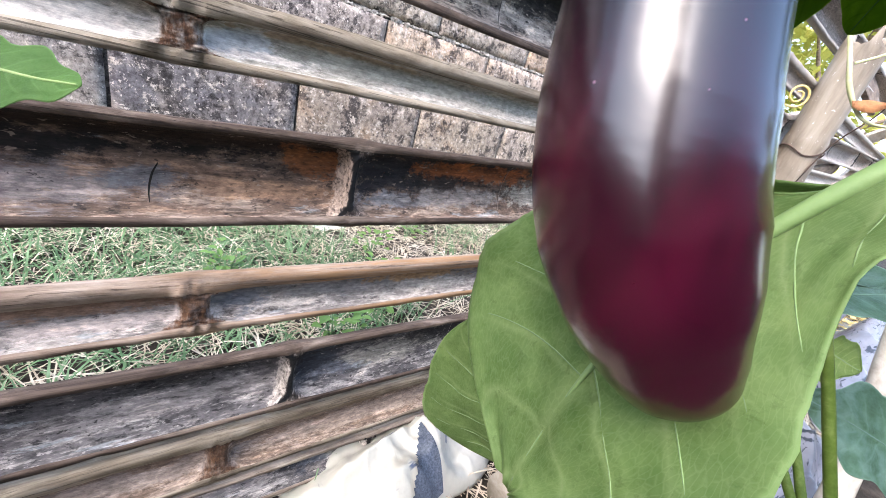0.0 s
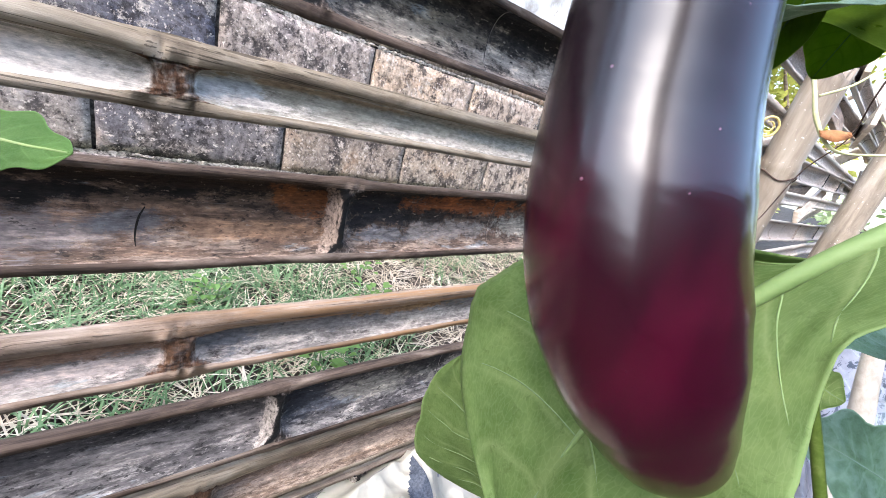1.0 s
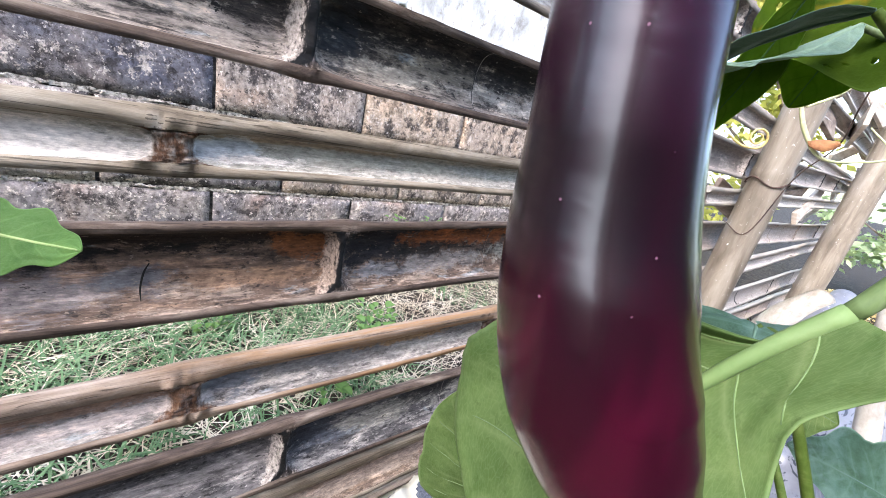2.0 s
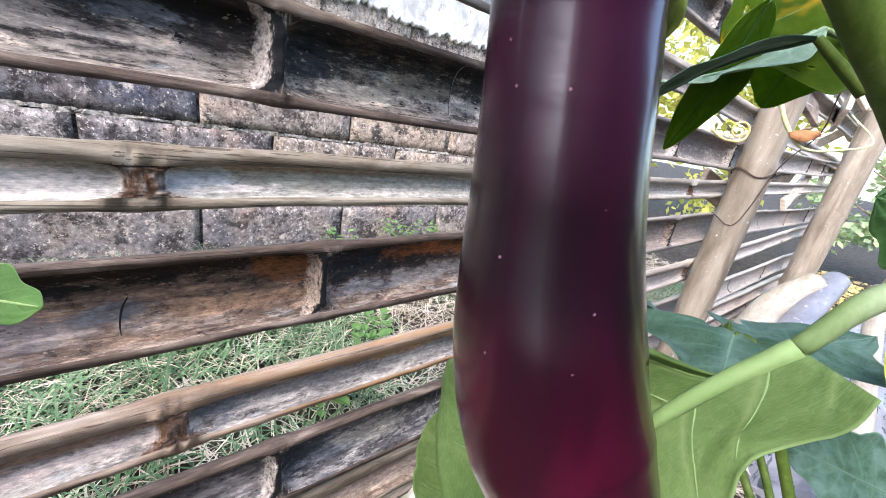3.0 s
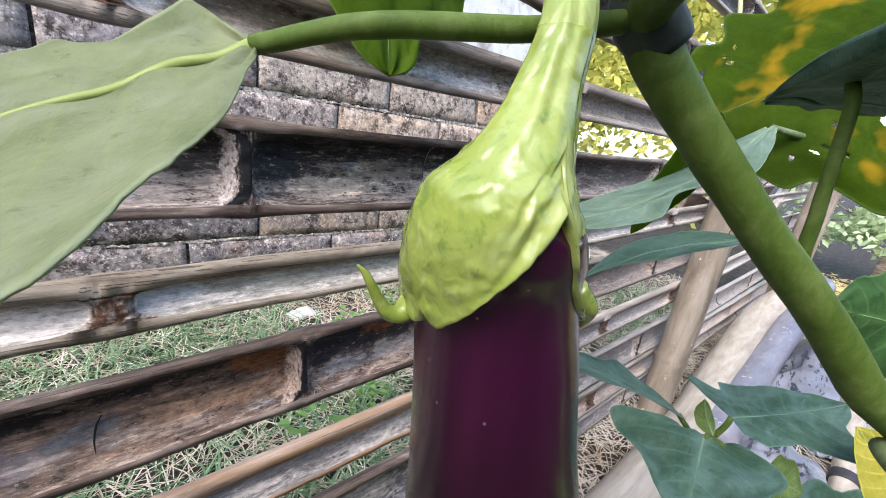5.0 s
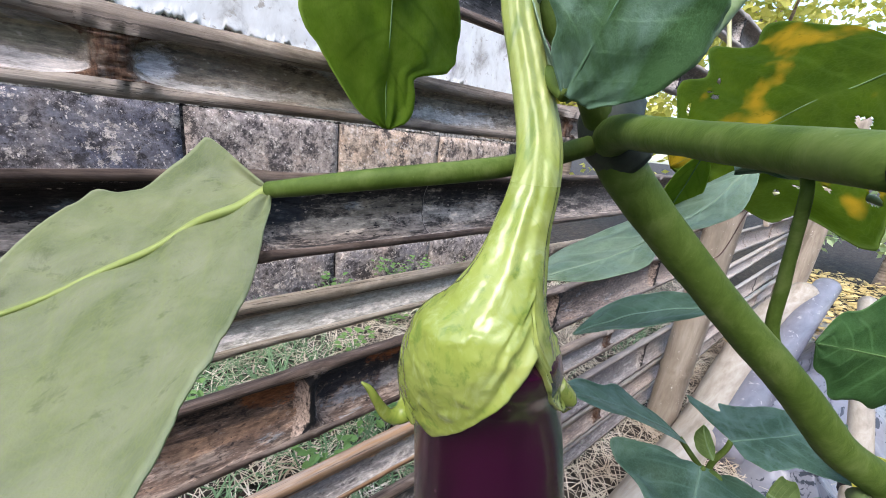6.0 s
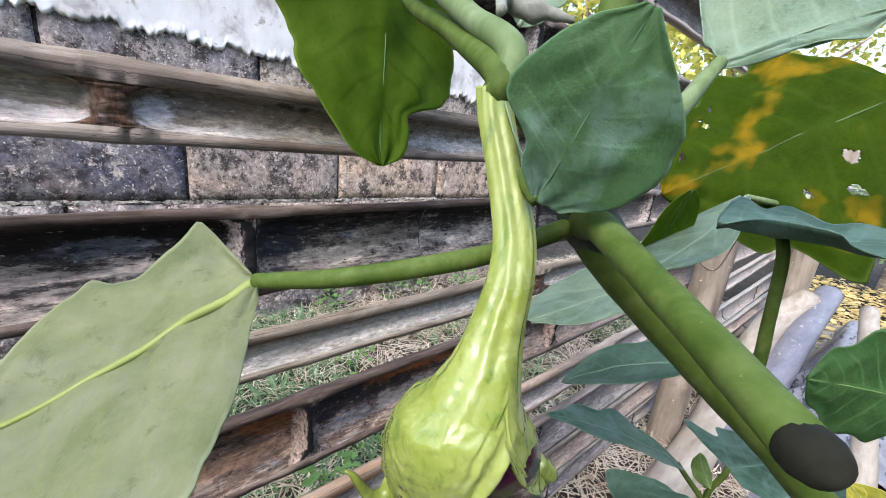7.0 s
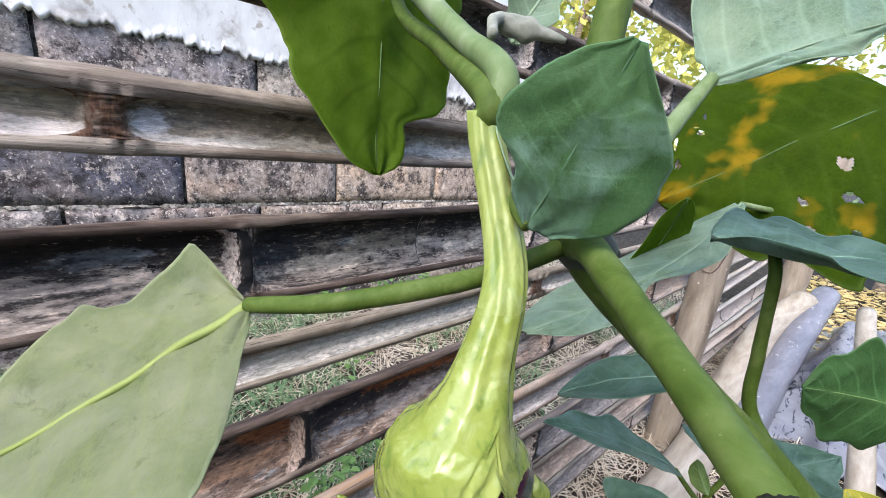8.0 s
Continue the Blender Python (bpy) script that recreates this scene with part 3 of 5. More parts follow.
blocker_mat = streaky("light_blocker_dark", [(0.3, (0.02, 0.024, 0.018)), (0.5, (0.045, 0.048, 0.038)), (0.72, (0.09, 0.088, 0.072))], (4, 4, 4), 0.9, 0.5, 0.01)
light_blocker("light_blocker_south", (0.6, -1.55, 0.73), (5.4, 0.12, 1.50))
# tall unseen block, added to put a dark gap into the fruit's reflection
light_blocker("light_blocker_corner", (-1.72, -1.38, 1.38), (0.75, 0.22, 2.80))
light_blocker("light_blocker_west", (-2.0, 0.0, 0.43), (0.12, 3.1, 0.90))

# ---------------------------------------------------------------- bamboo fence
FENCE_Y = 0.321
fence = thing("bamboo_fence", (0.6, FENCE_Y, 0), "weathered split-bamboo rail fence with open hollows showing", "fence")


def slat(z, height, nodes, kind, rim, lean=0.0, wide=0.008, x0=-0.55, x1=2.6, depth=0.021, front=0.0, wob=1.0, seed=0.0, top=0.0055, ramp_=0.013):
    """Half a bamboo culm lying level, its hollow side forward, with a wall left standing at each node."""
    bm = bmesh.new()
    own = bm.loops.layers.uv.new("own")
    side = bm.loops.layers.uv.new("side")
    th = 0.0055
    xs, x = [], x0
    while x < x1:
        xs.append(x)
        near = min(abs(x - c) for c in nodes)
        x += 0.0022 if near < 0.03 and x < 1.3 else (0.008 if x < 1.2 else 0.025)
    na = 21
    outer, inner = [], []
    for x in xs:
        dz = lean * x + wob * (0.004 * noise3(x, seed, 0, 2.2) + 0.0012 * noise3(x, seed, 5, 11.0))
        if x > 0.95:
            dz += (x - 0.95) * 0.05 * noise3(seed, 1.3, 2, 3.1)
        dy = front + wob * 0.004 * noise3(x, seed, 9, 1.7)
        near = min(abs(x - c) for c in nodes)
        swell = 1 + 0.05 * math.exp(-((near / 0.012) ** 2))
        ro, ri = [], []
        for k in range(na):
            a = -math.pi / 2 + math.pi * k / (na - 1)
            c, s = max(0.0, math.cos(a)), math.sin(a)
            shape_z = math.copysign(abs(s) ** 0.85, s)
            zo = z + dz + height / 2 * swell * shape_z
            yo = FENCE_Y + dy + depth * swell * c**0.8
            rag = 0.0012 * noise3(x, s * 3, seed + 3, 55.0) + 0.0008 * noise3(x, s * 5, seed, 160.0)
            ro.append(bm.verts.new((x, yo + (rag if c < 0.2 else 0), zo)))
            u = min(1.0, max(0.0, near - wide / 2 - 0.010 * abs(s) ** 5) / ramp_)
            hollow = 0.10 + 0.90 * (1 - (1 - u) ** 2.4) ** (1 / 2.4)
            squeeze = 1 - 0.10 * (1 - u) * (1 if wide > 0.01 else 0.4)
            zi = z + dz - (top - th) / 2 + (height - th - top) / 2 * squeeze * shape_z
            yi = FENCE_Y + dy + 0.0006 + (depth - th) * hollow * c**0.8 + 0.0007 * noise3(x * 0.3, s * 4, seed, 90.0)
            if near < wide / 2 + 0.004:
                yi += 0.0022 * noise3(x * 2, s * 2, seed + 7, 120.0)
            ri.append(bm.verts.new((x, yi, zi)))
        outer.append(ro)
        inner.append(ri)
    for i in range(len(xs) - 1):
        for k in range(na - 1):
            bm.faces.new((outer[i][k], outer[i + 1][k], outer[i + 1][k + 1], outer[i][k + 1])).material_index = 1
            f = bm.faces.new((inner[i][k], inner[i][k + 1], inner[i + 1][k + 1], inner[i + 1][k]))
            for lp, (i2, k2) in zip(f.loops, ((i, k), (i, k + 1), (i + 1, k + 1), (i + 1, k))):
                at = math.sin(-math.pi / 2 + math.pi * k2 / (na - 1))
                gap = min(abs(xs[i2] - c) for c in nodes)
                lp[own].uv = (max(0.0, gap - wide / 2 - 0.0015 - 0.009 * abs(at) ** 5) if gap < 0.06 else 0.05, at)
                off = min((xs[i2] - c for c in nodes), key=abs)
                lp[side].uv = (max(-0.05, min(0.05, off + 0.008 * abs(at) ** 5)), at)
        for k in (0, na - 1):
            q = (outer[i][k], inner[i][k], inner[i + 1][k], outer[i + 1][k])
            bm.faces.new(q if k == 0 else q[::-1]).material_index = 1
    for i, flip in ((0, False), (-1, True)):
        for k in range(na - 1):
            q = (outer[i][k], outer[i][k + 1], inner[i][k + 1], inner[i][k])
            bm.faces.new(q if not flip else q[::-1]).material_index = 1
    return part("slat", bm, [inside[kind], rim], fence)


def node_row(first, gap, seed):
    r = random.Random(seed)
    out = [first]
    while out[-1] < 2.6:
        out.append(out[-1] + gap * r.uniform(0.88, 1.12))
    while out[0] > -0.6:
        out.insert(0, out[0] - gap * r.uniform(0.88, 1.12))
    return out


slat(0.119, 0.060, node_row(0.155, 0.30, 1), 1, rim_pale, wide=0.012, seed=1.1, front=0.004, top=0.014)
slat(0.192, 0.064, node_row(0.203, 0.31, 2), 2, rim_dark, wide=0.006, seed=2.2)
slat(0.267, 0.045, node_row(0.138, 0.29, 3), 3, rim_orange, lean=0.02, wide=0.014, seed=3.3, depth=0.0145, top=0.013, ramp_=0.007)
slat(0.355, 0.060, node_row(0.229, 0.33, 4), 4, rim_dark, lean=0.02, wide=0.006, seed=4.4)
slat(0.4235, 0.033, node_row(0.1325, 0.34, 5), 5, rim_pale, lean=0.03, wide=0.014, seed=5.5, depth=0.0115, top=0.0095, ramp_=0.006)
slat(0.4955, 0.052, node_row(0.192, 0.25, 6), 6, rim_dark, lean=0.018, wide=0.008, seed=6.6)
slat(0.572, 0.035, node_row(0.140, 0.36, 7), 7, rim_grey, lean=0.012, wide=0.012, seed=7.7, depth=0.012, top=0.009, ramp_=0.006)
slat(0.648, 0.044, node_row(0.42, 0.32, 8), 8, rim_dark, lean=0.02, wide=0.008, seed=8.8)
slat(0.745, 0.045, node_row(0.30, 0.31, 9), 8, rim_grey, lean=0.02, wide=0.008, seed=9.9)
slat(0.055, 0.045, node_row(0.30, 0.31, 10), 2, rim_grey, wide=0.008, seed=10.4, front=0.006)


crack = bmesh.new()
tube(crack, [(0.1215, 0.3368, 0.3583), (0.1187, 0.3366, 0.3519), (0.1171, 0.3349, 0.3432), (0.1173, 0.3317, 0.3371)], [0.0003, 0.0006, 0.0005, 0.0002], 6, 20)
part("crack", crack, streaky("crack_black", [(0.3, (0.004, 0.004, 0.004)), (0.7, (0.012, 0.011, 0.010))], (60, 60, 60), 0.9), fence, "dark curved crack")


def post(x, y, r, top, nodes, tilt=(0.0, 0.0), seed=0.0, material=None, name="fence_post", parent=None, label=""):
    """A whole bamboo culm standing in the soil, swollen at its nodes, broken off at the top."""
    bm = bmesh.new()
    seg, n = 28, 70
    rings = []
    for i in range(n + 1):
        z = -0.04 + (top + 0.04) * i / n
        near = min(abs(z - c) for c in nodes)
        rad = r * (1 + 0.07 * math.exp(-((near / 0.008) ** 2)) - 0.05 * math.exp(-(((near - 0.012) / 0.006) ** 2)))
        ring = []
        for k in range(seg):
            a = 2 * math.pi * k / seg
            zz = z + (0.03 * noise3(math.cos(a) * 2, math.sin(a) * 2, seed, 1.5) if i == n else 0)
            rr = rad * (1 + 0.012 * noise3(math.cos(a), math.sin(a), z * 12 + seed, 1.0))
            ring.append(bm.verts.new((x + tilt[0] * z + rr * math.cos(a), y + tilt[1] * z + rr * math.sin(a), zz)))
        rings.append(ring)
    for a, b in zip(rings, rings[1:]):
        for k in range(seg):
            bm.faces.new((a[k], a[(k + 1) % seg], b[(k + 1) % seg], b[k]))
    lip = [bm.verts.new((x + tilt[0] * top + (v.co.x - x - tilt[0] * top) * 0.78, y + tilt[1] * top + (v.co.y - y - tilt[1] * top) * 0.78, v.co.z)) for v in rings[-1]]
    pit = [bm.verts.new((v.co.x, v.co.y, v.co.z - 0.08)) for v in lip]
    for a, b in ((rings[-1], lip), (lip, pit)):
        for k in range(seg):
            bm.faces.new((a[k], a[(k + 1) % seg], b[(k + 1) % seg], b[k]))
    bm.faces.new(pit)
    return part(name, bm, material or post_skin, parent, label)


post(0.985, 0.288, 0.029, 0.66, [0.15, 0.505], (0.02, 0.0), 1.0, parent=fence, label="upright bamboo post with scarred grey-brown skin")
post(1.93, 0.252, 0.040, 0.75, [0.20, 0.42], (0.03, 0.0), 2.0, parent=fence, label="upright tan bamboo post")

# ---------------------------------------------------------------- things on the ground beyond the plant
pole = thing("bamboo_pole", (1.2, 0.24, 0.0), "pale yellow bamboo pole lying beside the fence", "pole")
bm = bmesh.new()
tube(bm, [(0.43, 0.214, 0.030), (0.73, 0.219, 0.032), (0.985, 0.222, 0.036), (1.3, 0.242, 0.060), (1.65, 0.248, 0.125), (1.88, 0.205, 0.185)], [0.035, 0.036, 0.037, 0.041, 0.041, 0.040], 24, 70)
part("culm", bm, pole_skin, pole)
pipe = thing("grey_pipe", (1.3, 0.19, 0.04), "dusty grey plastic pipe lying on the ground", "pipe")
bm = bmesh.new()
tube(bm, [(0.98, 0.175, 0.035), (1.38, 0.182, 0.062), (1.75, 0.175, 0.135), (2.02, 0.165, 0.195)], [0.036, 0.037, 0.038, 0.038], 24, 40)
part("body", bm, pipe_skin, pipe)

# ---------------------------------------------------------------- eggplant
def eggplant_skin():
    m, nt, b = shader("eggplant_skin", 0.25, 0.62)
    v = coords(nt, (1, 1, 1))
    g = grain(nt, coords(nt, (60, 60, 9)), 1.0, 4.0, 0.6)
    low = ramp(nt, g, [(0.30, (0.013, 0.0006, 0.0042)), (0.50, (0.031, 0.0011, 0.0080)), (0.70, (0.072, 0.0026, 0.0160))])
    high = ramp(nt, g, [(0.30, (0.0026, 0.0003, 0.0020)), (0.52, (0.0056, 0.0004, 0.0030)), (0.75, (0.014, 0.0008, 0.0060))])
    # the purple-pink sheen under the calyx is painted in as skin colour
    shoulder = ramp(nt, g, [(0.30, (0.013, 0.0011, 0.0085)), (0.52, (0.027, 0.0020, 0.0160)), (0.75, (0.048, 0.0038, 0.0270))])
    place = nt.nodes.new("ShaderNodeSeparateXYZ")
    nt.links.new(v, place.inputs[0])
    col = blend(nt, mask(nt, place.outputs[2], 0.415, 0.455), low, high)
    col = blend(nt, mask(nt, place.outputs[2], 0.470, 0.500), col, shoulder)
    dots = nt.nodes.new("ShaderNodeTexVoronoi")
    dots.inputs["Scale"].default_value = 480.0
    dots.inputs["Randomness"].default_value = 1.0
    nt.links.new(v, dots.inputs["Vector"])
    rare = grain(nt, v, 230.0, 2.0, 0.5)
    dot = times(nt, mask(nt, dots.outputs["Distance"], 0.17, 0.10), times(nt, mask(nt, rare, 0.64, 0.68), 0.7))
    col = blend(nt, dot, col, (0.22, 0.11, 0.16))
    nt.links.new(col, b.inputs["Base Color"])
    b.inputs["Coat Weight"].default_value = 0.35
    b.inputs["Coat Roughness"].default_value = 0.16
    ripple = grain(nt, coords(nt, (110, 110, 380)), 1.0, 2.0, 0.5)
    where = mask(nt, grain(nt, v, 40.0, 2.0, 0.5), 0.40, 0.62)
    bump(nt, b, times(nt, ripple, where), 0.07, 0.0012)
    return m


def calyx_skin(name, stretch, lump, rough):
    m, nt, b = shader(name, rough, 0.55)
    v = coords(nt, (1, 1, 1))
    g = grain(nt, coords(nt, stretch), 1.0, 6.0, 0.65, 0.5)
    big = grain(nt, v, 55.0, 4.0, 0.55, 0.5)
    col = ramp(nt, big, [(0.3, (0.170, 0.215, 0.036)), (0.5, (0.225, 0.278, 0.056)), (0.7, (0.295, 0.335, 0.100))])
    col = blend(nt, times(nt, mask(nt, g, 0.52, 0.66), 0.6), col, (0.31, 0.375, 0.14))
    col = blend(nt, times(nt, mask(nt, g, 0.45, 0.33), 0.7), col, (0.10, 0.17, 0.028))
    nt.links.new(col, b.inputs["Base Color"])
    lumps = grain(nt, coords(nt, lump), 1.0, 1.5, 0.45, 0.3)
    bump(nt, b, lumps, 0.34, 0.0020)
    return m


purple, calyx_green = eggplant_skin(), calyx_skin("calyx_green", (260, 260, 190), (330, 330, 300), 0.22)
stalk_green = calyx_skin("stalk_green", (300, 300, 35), (380, 380, 60), 0.42)
plant = thing("eggplant_plant", (0.36, 0.03, 0), "green eggplant bush with one hanging dark purple fruit", "plant")
AXIS = [
    (0.2080, 0.1004, 0.3908, 0.0), (0.2076, 0.1009, 0.3914, 0.0068), (0.2066, 0.1024, 0.3934, 0.0102), (0.2049, 0.1052, 0.3967, 0.0127), (0.2026, 0.1092, 0.4018, 0.0151),
    (0.2000, 0.1141, 0.4090, 0.0180), (0.1980, 0.1203, 0.4190, 0.0200), (0.1968, 0.1257, 0.4300, 0.0203), (0.1970, 0.1302, 0.4420, 0.0203), (0.1974, 0.1332, 0.4530, 0.0195),
    (0.1970, 0.1354, 0.4640, 0.0183), (0.1961, 0.1371, 0.4750, 0.0173), (0.1951, 0.1384, 0.4850, 0.0165), (0.1939, 0.1394, 0.4950, 0.0159), (0.1924, 0.1399, 0.5030, 0.0153),
    (0.1902, 0.1395, 0.5100, 0.0148), (0.1866, 0.1374, 0.5160, 0.0144), (0.1840, 0.1354, 0.5205, 0.0128), (0.1822, 0.1343, 0.5255, 0.0090),
]
bm = bmesh.new()
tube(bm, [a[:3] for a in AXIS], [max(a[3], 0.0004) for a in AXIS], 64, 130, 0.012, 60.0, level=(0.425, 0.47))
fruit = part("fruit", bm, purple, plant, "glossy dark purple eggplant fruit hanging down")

# calyx: a lobed cap over the top of the fruit, round the way towards the path
CAL = [(0.1950, 0.1405, 0.495, 0.0168), (0.1920, 0.1402, 0.5025, 0.0163), (0.1888, 0.1392, 0.5085, 0.0157), (0.1858, 0.1372, 0.514, 0.0145), (0.1836, 0.1352, 0.520, 0.0131), (0.1817, 0.1341, 0.5255, 0.0108), (0.1820, 0.1334, 0.5280, 0.0091), (0.1825, 0.1329, 0.530, 0.0077), (0.1842, 0.1327, 0.535, 0.0057), (0.1863, 0.1335, 0.540, 0.0046), (0.1896, 0.1347, 0.548, 0.0039), (0.1923, 0.1376, 0.555, 0.0037), (0.1932, 0.1425, 0.5655, 0.0034), (0.1934, 0.1462, 0.5735, 0.0033), (0.1937, 0.1482, 0.5790, 0.0032)]
LOBES = [(-180, 0.504), (-150, 0.512), (-125, 0.504), (-100, 0.508), (-80, 0.5035), (-55, 0.5026), (-43, 0.5028), (-38, 0.5042), (-35, 0.5075), (-32, 0.5045), (-25, 0.5040), (-13, 0.5068), (0, 0.5113), (11, 0.5153), (22, 0.5193), (30, 0.5214), (38, 0.5238), (43, 0.5245), (47, 0.5200), (55, 0.5145), (68, 0.5075), (85, 0.5030), (105, 0.5010), (130, 0.505), (155, 0.511), (180, 0.504)]
STALK_FROM = 0.5475
smooth_line = spline([c[:3] for c in CAL], 120)
soft_z = [p.z for p in smooth_line]
soft_c = {0: [p.x for p in smooth_line], 1: [p.y for p in smooth_line], 3: [p.x for p in spline([(c[3], 0, 0) for c in CAL], 120)]}
to_eye, right = Vector((-0.76, -0.65, 0)).normalized(), Vector((0.70, -0.714, 0)).normalized()
seg, rows = 200, []
for k in range(seg):
    deg = -180 + 360 * k / seg
    low = float(np.interp(deg, [l[0] for l in LOBES], [l[1] for l in LOBES])) + 0.0004 * noise3(deg * 0.09, 2, 1) + 0.0003 * noise3(deg * 0.3, 5, 1)
    col = []
    for j in range(141):
        z = low + (STALK_FROM - low) * j / 70 if j <= 70 else STALK_FROM + (0.579 - STALK_FROM) * (j - 70) / 70
        u = min(1.0, (z - low) / (0.550 - low))
        cx, cy, r = (float(np.interp(z, soft_z, soft_c[i])) for i in (0, 1, 3))
        lip = 0.0008 * math.exp(-((u / 0.05) ** 2)) * (1 if u > 0.001 else -0.6)
        up = smooth(0.526, 0.540, z)
        ring = smooth(0.553, 0.560, z) * smooth(0.577, 0.570, z)
        rib = 1 + up * (0.034 * math.cos(math.radians(deg * 7 + 40 + 700 * (z - 0.52))) + 0.022 * math.cos(math.radians(deg * 11 + 80 - 500 * (z - 0.52))) + 0.03 * noise3(deg * 0.05, z * 60, 3)) + 0.022 * ring * noise3(3, z * 900, 1)
        d = to_eye * math.cos(math.radians(deg)) + right * math.sin(math.radians(deg))
        p = Vector((cx, cy, z)) + d * (r * rib + lip)
        blister = 0.0004 * noise.noise(p * 130) + 0.0007 * max(0.0, noise.noise(p * 360)) ** 1.5 + 0.0002 * max(0.0, noise.noise(p * 800))
        wrinkle = 0.0008 * noise.noise(Vector((deg * 0.05, (z - low) * 420, 2.0))) * smooth(-10, 15, deg) * smooth(70, 55, deg) * smooth(0.011, 0.006, z - low)
        p += d * (blister * (1 - up) + wrinkle)
        col.append(p)
    col.insert(0, col[0] - d * 0.0018 + Vector((0, 0, 0.001)))
    rows.append(col)
for name, a0, a1, skin, words in (("calyx", 0, 71, calyx_green, "bumpy light green calyx cap"), ("stalk", 71, 141, stalk_green, "ribbed curved green fruit stalk")):
    bm = bmesh.new()
    grid = [[bm.verts.new(p) for p in col[a0 : a1 + 1]] for col in rows]
    for a, b in zip(grid, grid[1:] + grid[:1]):
        for j in range(len(a) - 1):
            bm.faces.new((a[j], b[j], b[j + 1], a[j + 1]))
    if name == "stalk":
        bm.faces.new([col[-1] for col in grid])
    part(name, bm, skin, fruit, words)
# slender sepal tips
for pts, rad in (
    ([(0.1765, 0.1440, 0.5045), (0.1738, 0.1440, 0.5030), (0.1712, 0.1443, 0.5038), (0.1692, 0.1447, 0.5070), (0.1676, 0.1452, 0.5102), (0.1662, 0.1456, 0.5118)], [0.0026, 0.0018, 0.0012, 0.0009, 0.0006, 0.0002]),
    ([(0.1985, 0.1285, 0.5100), (0.2020, 0.1272, 0.5065), (0.2040, 0.1275, 0.5040), (0.2042, 0.1285, 0.5010)], [0.0022, 0.0018, 0.0012, 0.0003]),
):
    bm = bmesh.new()
    tube(bm, pts, rad, 10, 24, 0.1, 200.0)
    part("sepal", bm, calyx_green, fruit)

# ---------------------------------------------------------------- stems
NODE = (0.2150, 0.1375, 0.5560)
bm = bmesh.new()
tube(bm, [(0.365, 0.028, -0.01), (0.350, 0.036, 0.20), (0.318, 0.058, 0.43), (0.2745, 0.0912, 0.4890), (0.2433, 0.1157, 0.5228), (0.2236, 0.1312, 0.5444), NODE], [0.008, 0.007, 0.0056, 0.0047, 0.0043, 0.0045, 0.0048], 20, 60, 0.06, 120.0)
tube(bm, [NODE, (0.2185, 0.1405, 0.5720), (0.224, 0.1454, 0.5901), (0.2311, 0.1486, 0.6092), (0.2480, 0.158, 0.645), (0.255, 0.165, 0.70)], [0.0056, 0.0045, 0.0040, 0.0038, 0.0036, 0.003], 16, 30, 0.06, 120.0)
part("stem", bm, stem_green, plant, "thick green main stem")
for name, pts, rad, mat in (
    ("branch_stub", [NODE, (0.2072, 0.1310, 0.5573), (0.2000, 0.1242, 0.5568), (0.1852, 0.1107, 0.5555), (0.1692, 0.0965, 0.5541)], [0.0042, 0.0031, 0.0026, 0.0020, 0.0016], stem_green),
    ("branch", [NODE, (0.2060, 0.1400, 0.5660), (0.1990, 0.1455, 0.5760), (0.1935, 0.1490, 0.5810)], [0.0036, 0.0024, 0.0022, 0.0022], stem_green),
    ("branch", [(0.1938, 0.1482, 0.5740), (0.1960, 0.1467, 0.5851), (0.2035, 0.1684, 0.5967), (0.2122, 0.2021, 0.6166), (0.2199, 0.2285, 0.6326)], [0.0026, 0.0028, 0.0027, 0.0033, 0.0036], stem_pale),
):
    bm = bmesh.new()
    tube(bm, pts, rad, 16, 30, 0.08, 150.0)
    part(name, bm, mat, plant)
bm = bmesh.new()
tube(bm, [(0.1693, 0.0966, 0.5541), (0.1685, 0.0959, 0.5541), (0.1678, 0.0953, 0.5540), (0.1673, 0.0949, 0.55395)], [0.00158, 0.00155, 0.0012, 0.0003], 20, 24, 0.12, 500.0)
part("cut_end", bm, streaky("cut_brown", [(0.36, (0.004, 0.005, 0.002)), (0.6, (0.012, 0.012, 0.005)), (0.75, (0.035, 0.026, 0.014))], (200, 200, 200), 0.9), plant, "dry brown end of a cut branch")

bm = bmesh.new()
tube(bm, [(0.2185, 0.1395, 0.5640), (0.2150, 0.1375, 0.5575), (0.2195, 0.1345, 0.5520)], [0.0056, 0.0062, 0.0052], 16, 12, 0.12, 180.0)
part("node_collar", bm, streaky("stem_node_dark", [(0.3, (0.012, 0.016, 0.014)), (0.7, (0.05, 0.065, 0.045))], (120, 120, 120), 0.6), plant, "dark purplish stem joint")

# ---------------------------------------------------------------- leaves
deep = leaf_material("leaf_deep_green", (0.022, 0.068, 0.018), (0.045, 0.105, 0.032), None, 0.25)
fresh = leaf_material("leaf_fresh_green", (0.078, 0.138, 0.040), (0.130, 0.196, 0.068), None, 0.36, vein=(0.24, 0.31, 0.13), ribbed=0.45, gloss=0.12)
bluish = leaf_material("leaf_blue_green", (0.028, 0.070, 0.044), (0.055, 0.108, 0.072), None, 0.20, fuzz=0.2, ribbed=0.35)
velvet = leaf_material("leaf_velvet", (0.024, 0.072, 0.016), (0.045, 0.105, 0.036), None, 0.15, fuzz=0.42, ribbed=0.22)
greyish = leaf_material("leaf_grey_green", (0.12, 0.185, 0.115), (0.175, 0.245, 0.16), None, 0.25, fuzz=0.2, ribbed=0.35)
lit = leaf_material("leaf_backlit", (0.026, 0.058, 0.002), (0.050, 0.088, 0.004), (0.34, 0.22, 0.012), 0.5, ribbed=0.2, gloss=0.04)
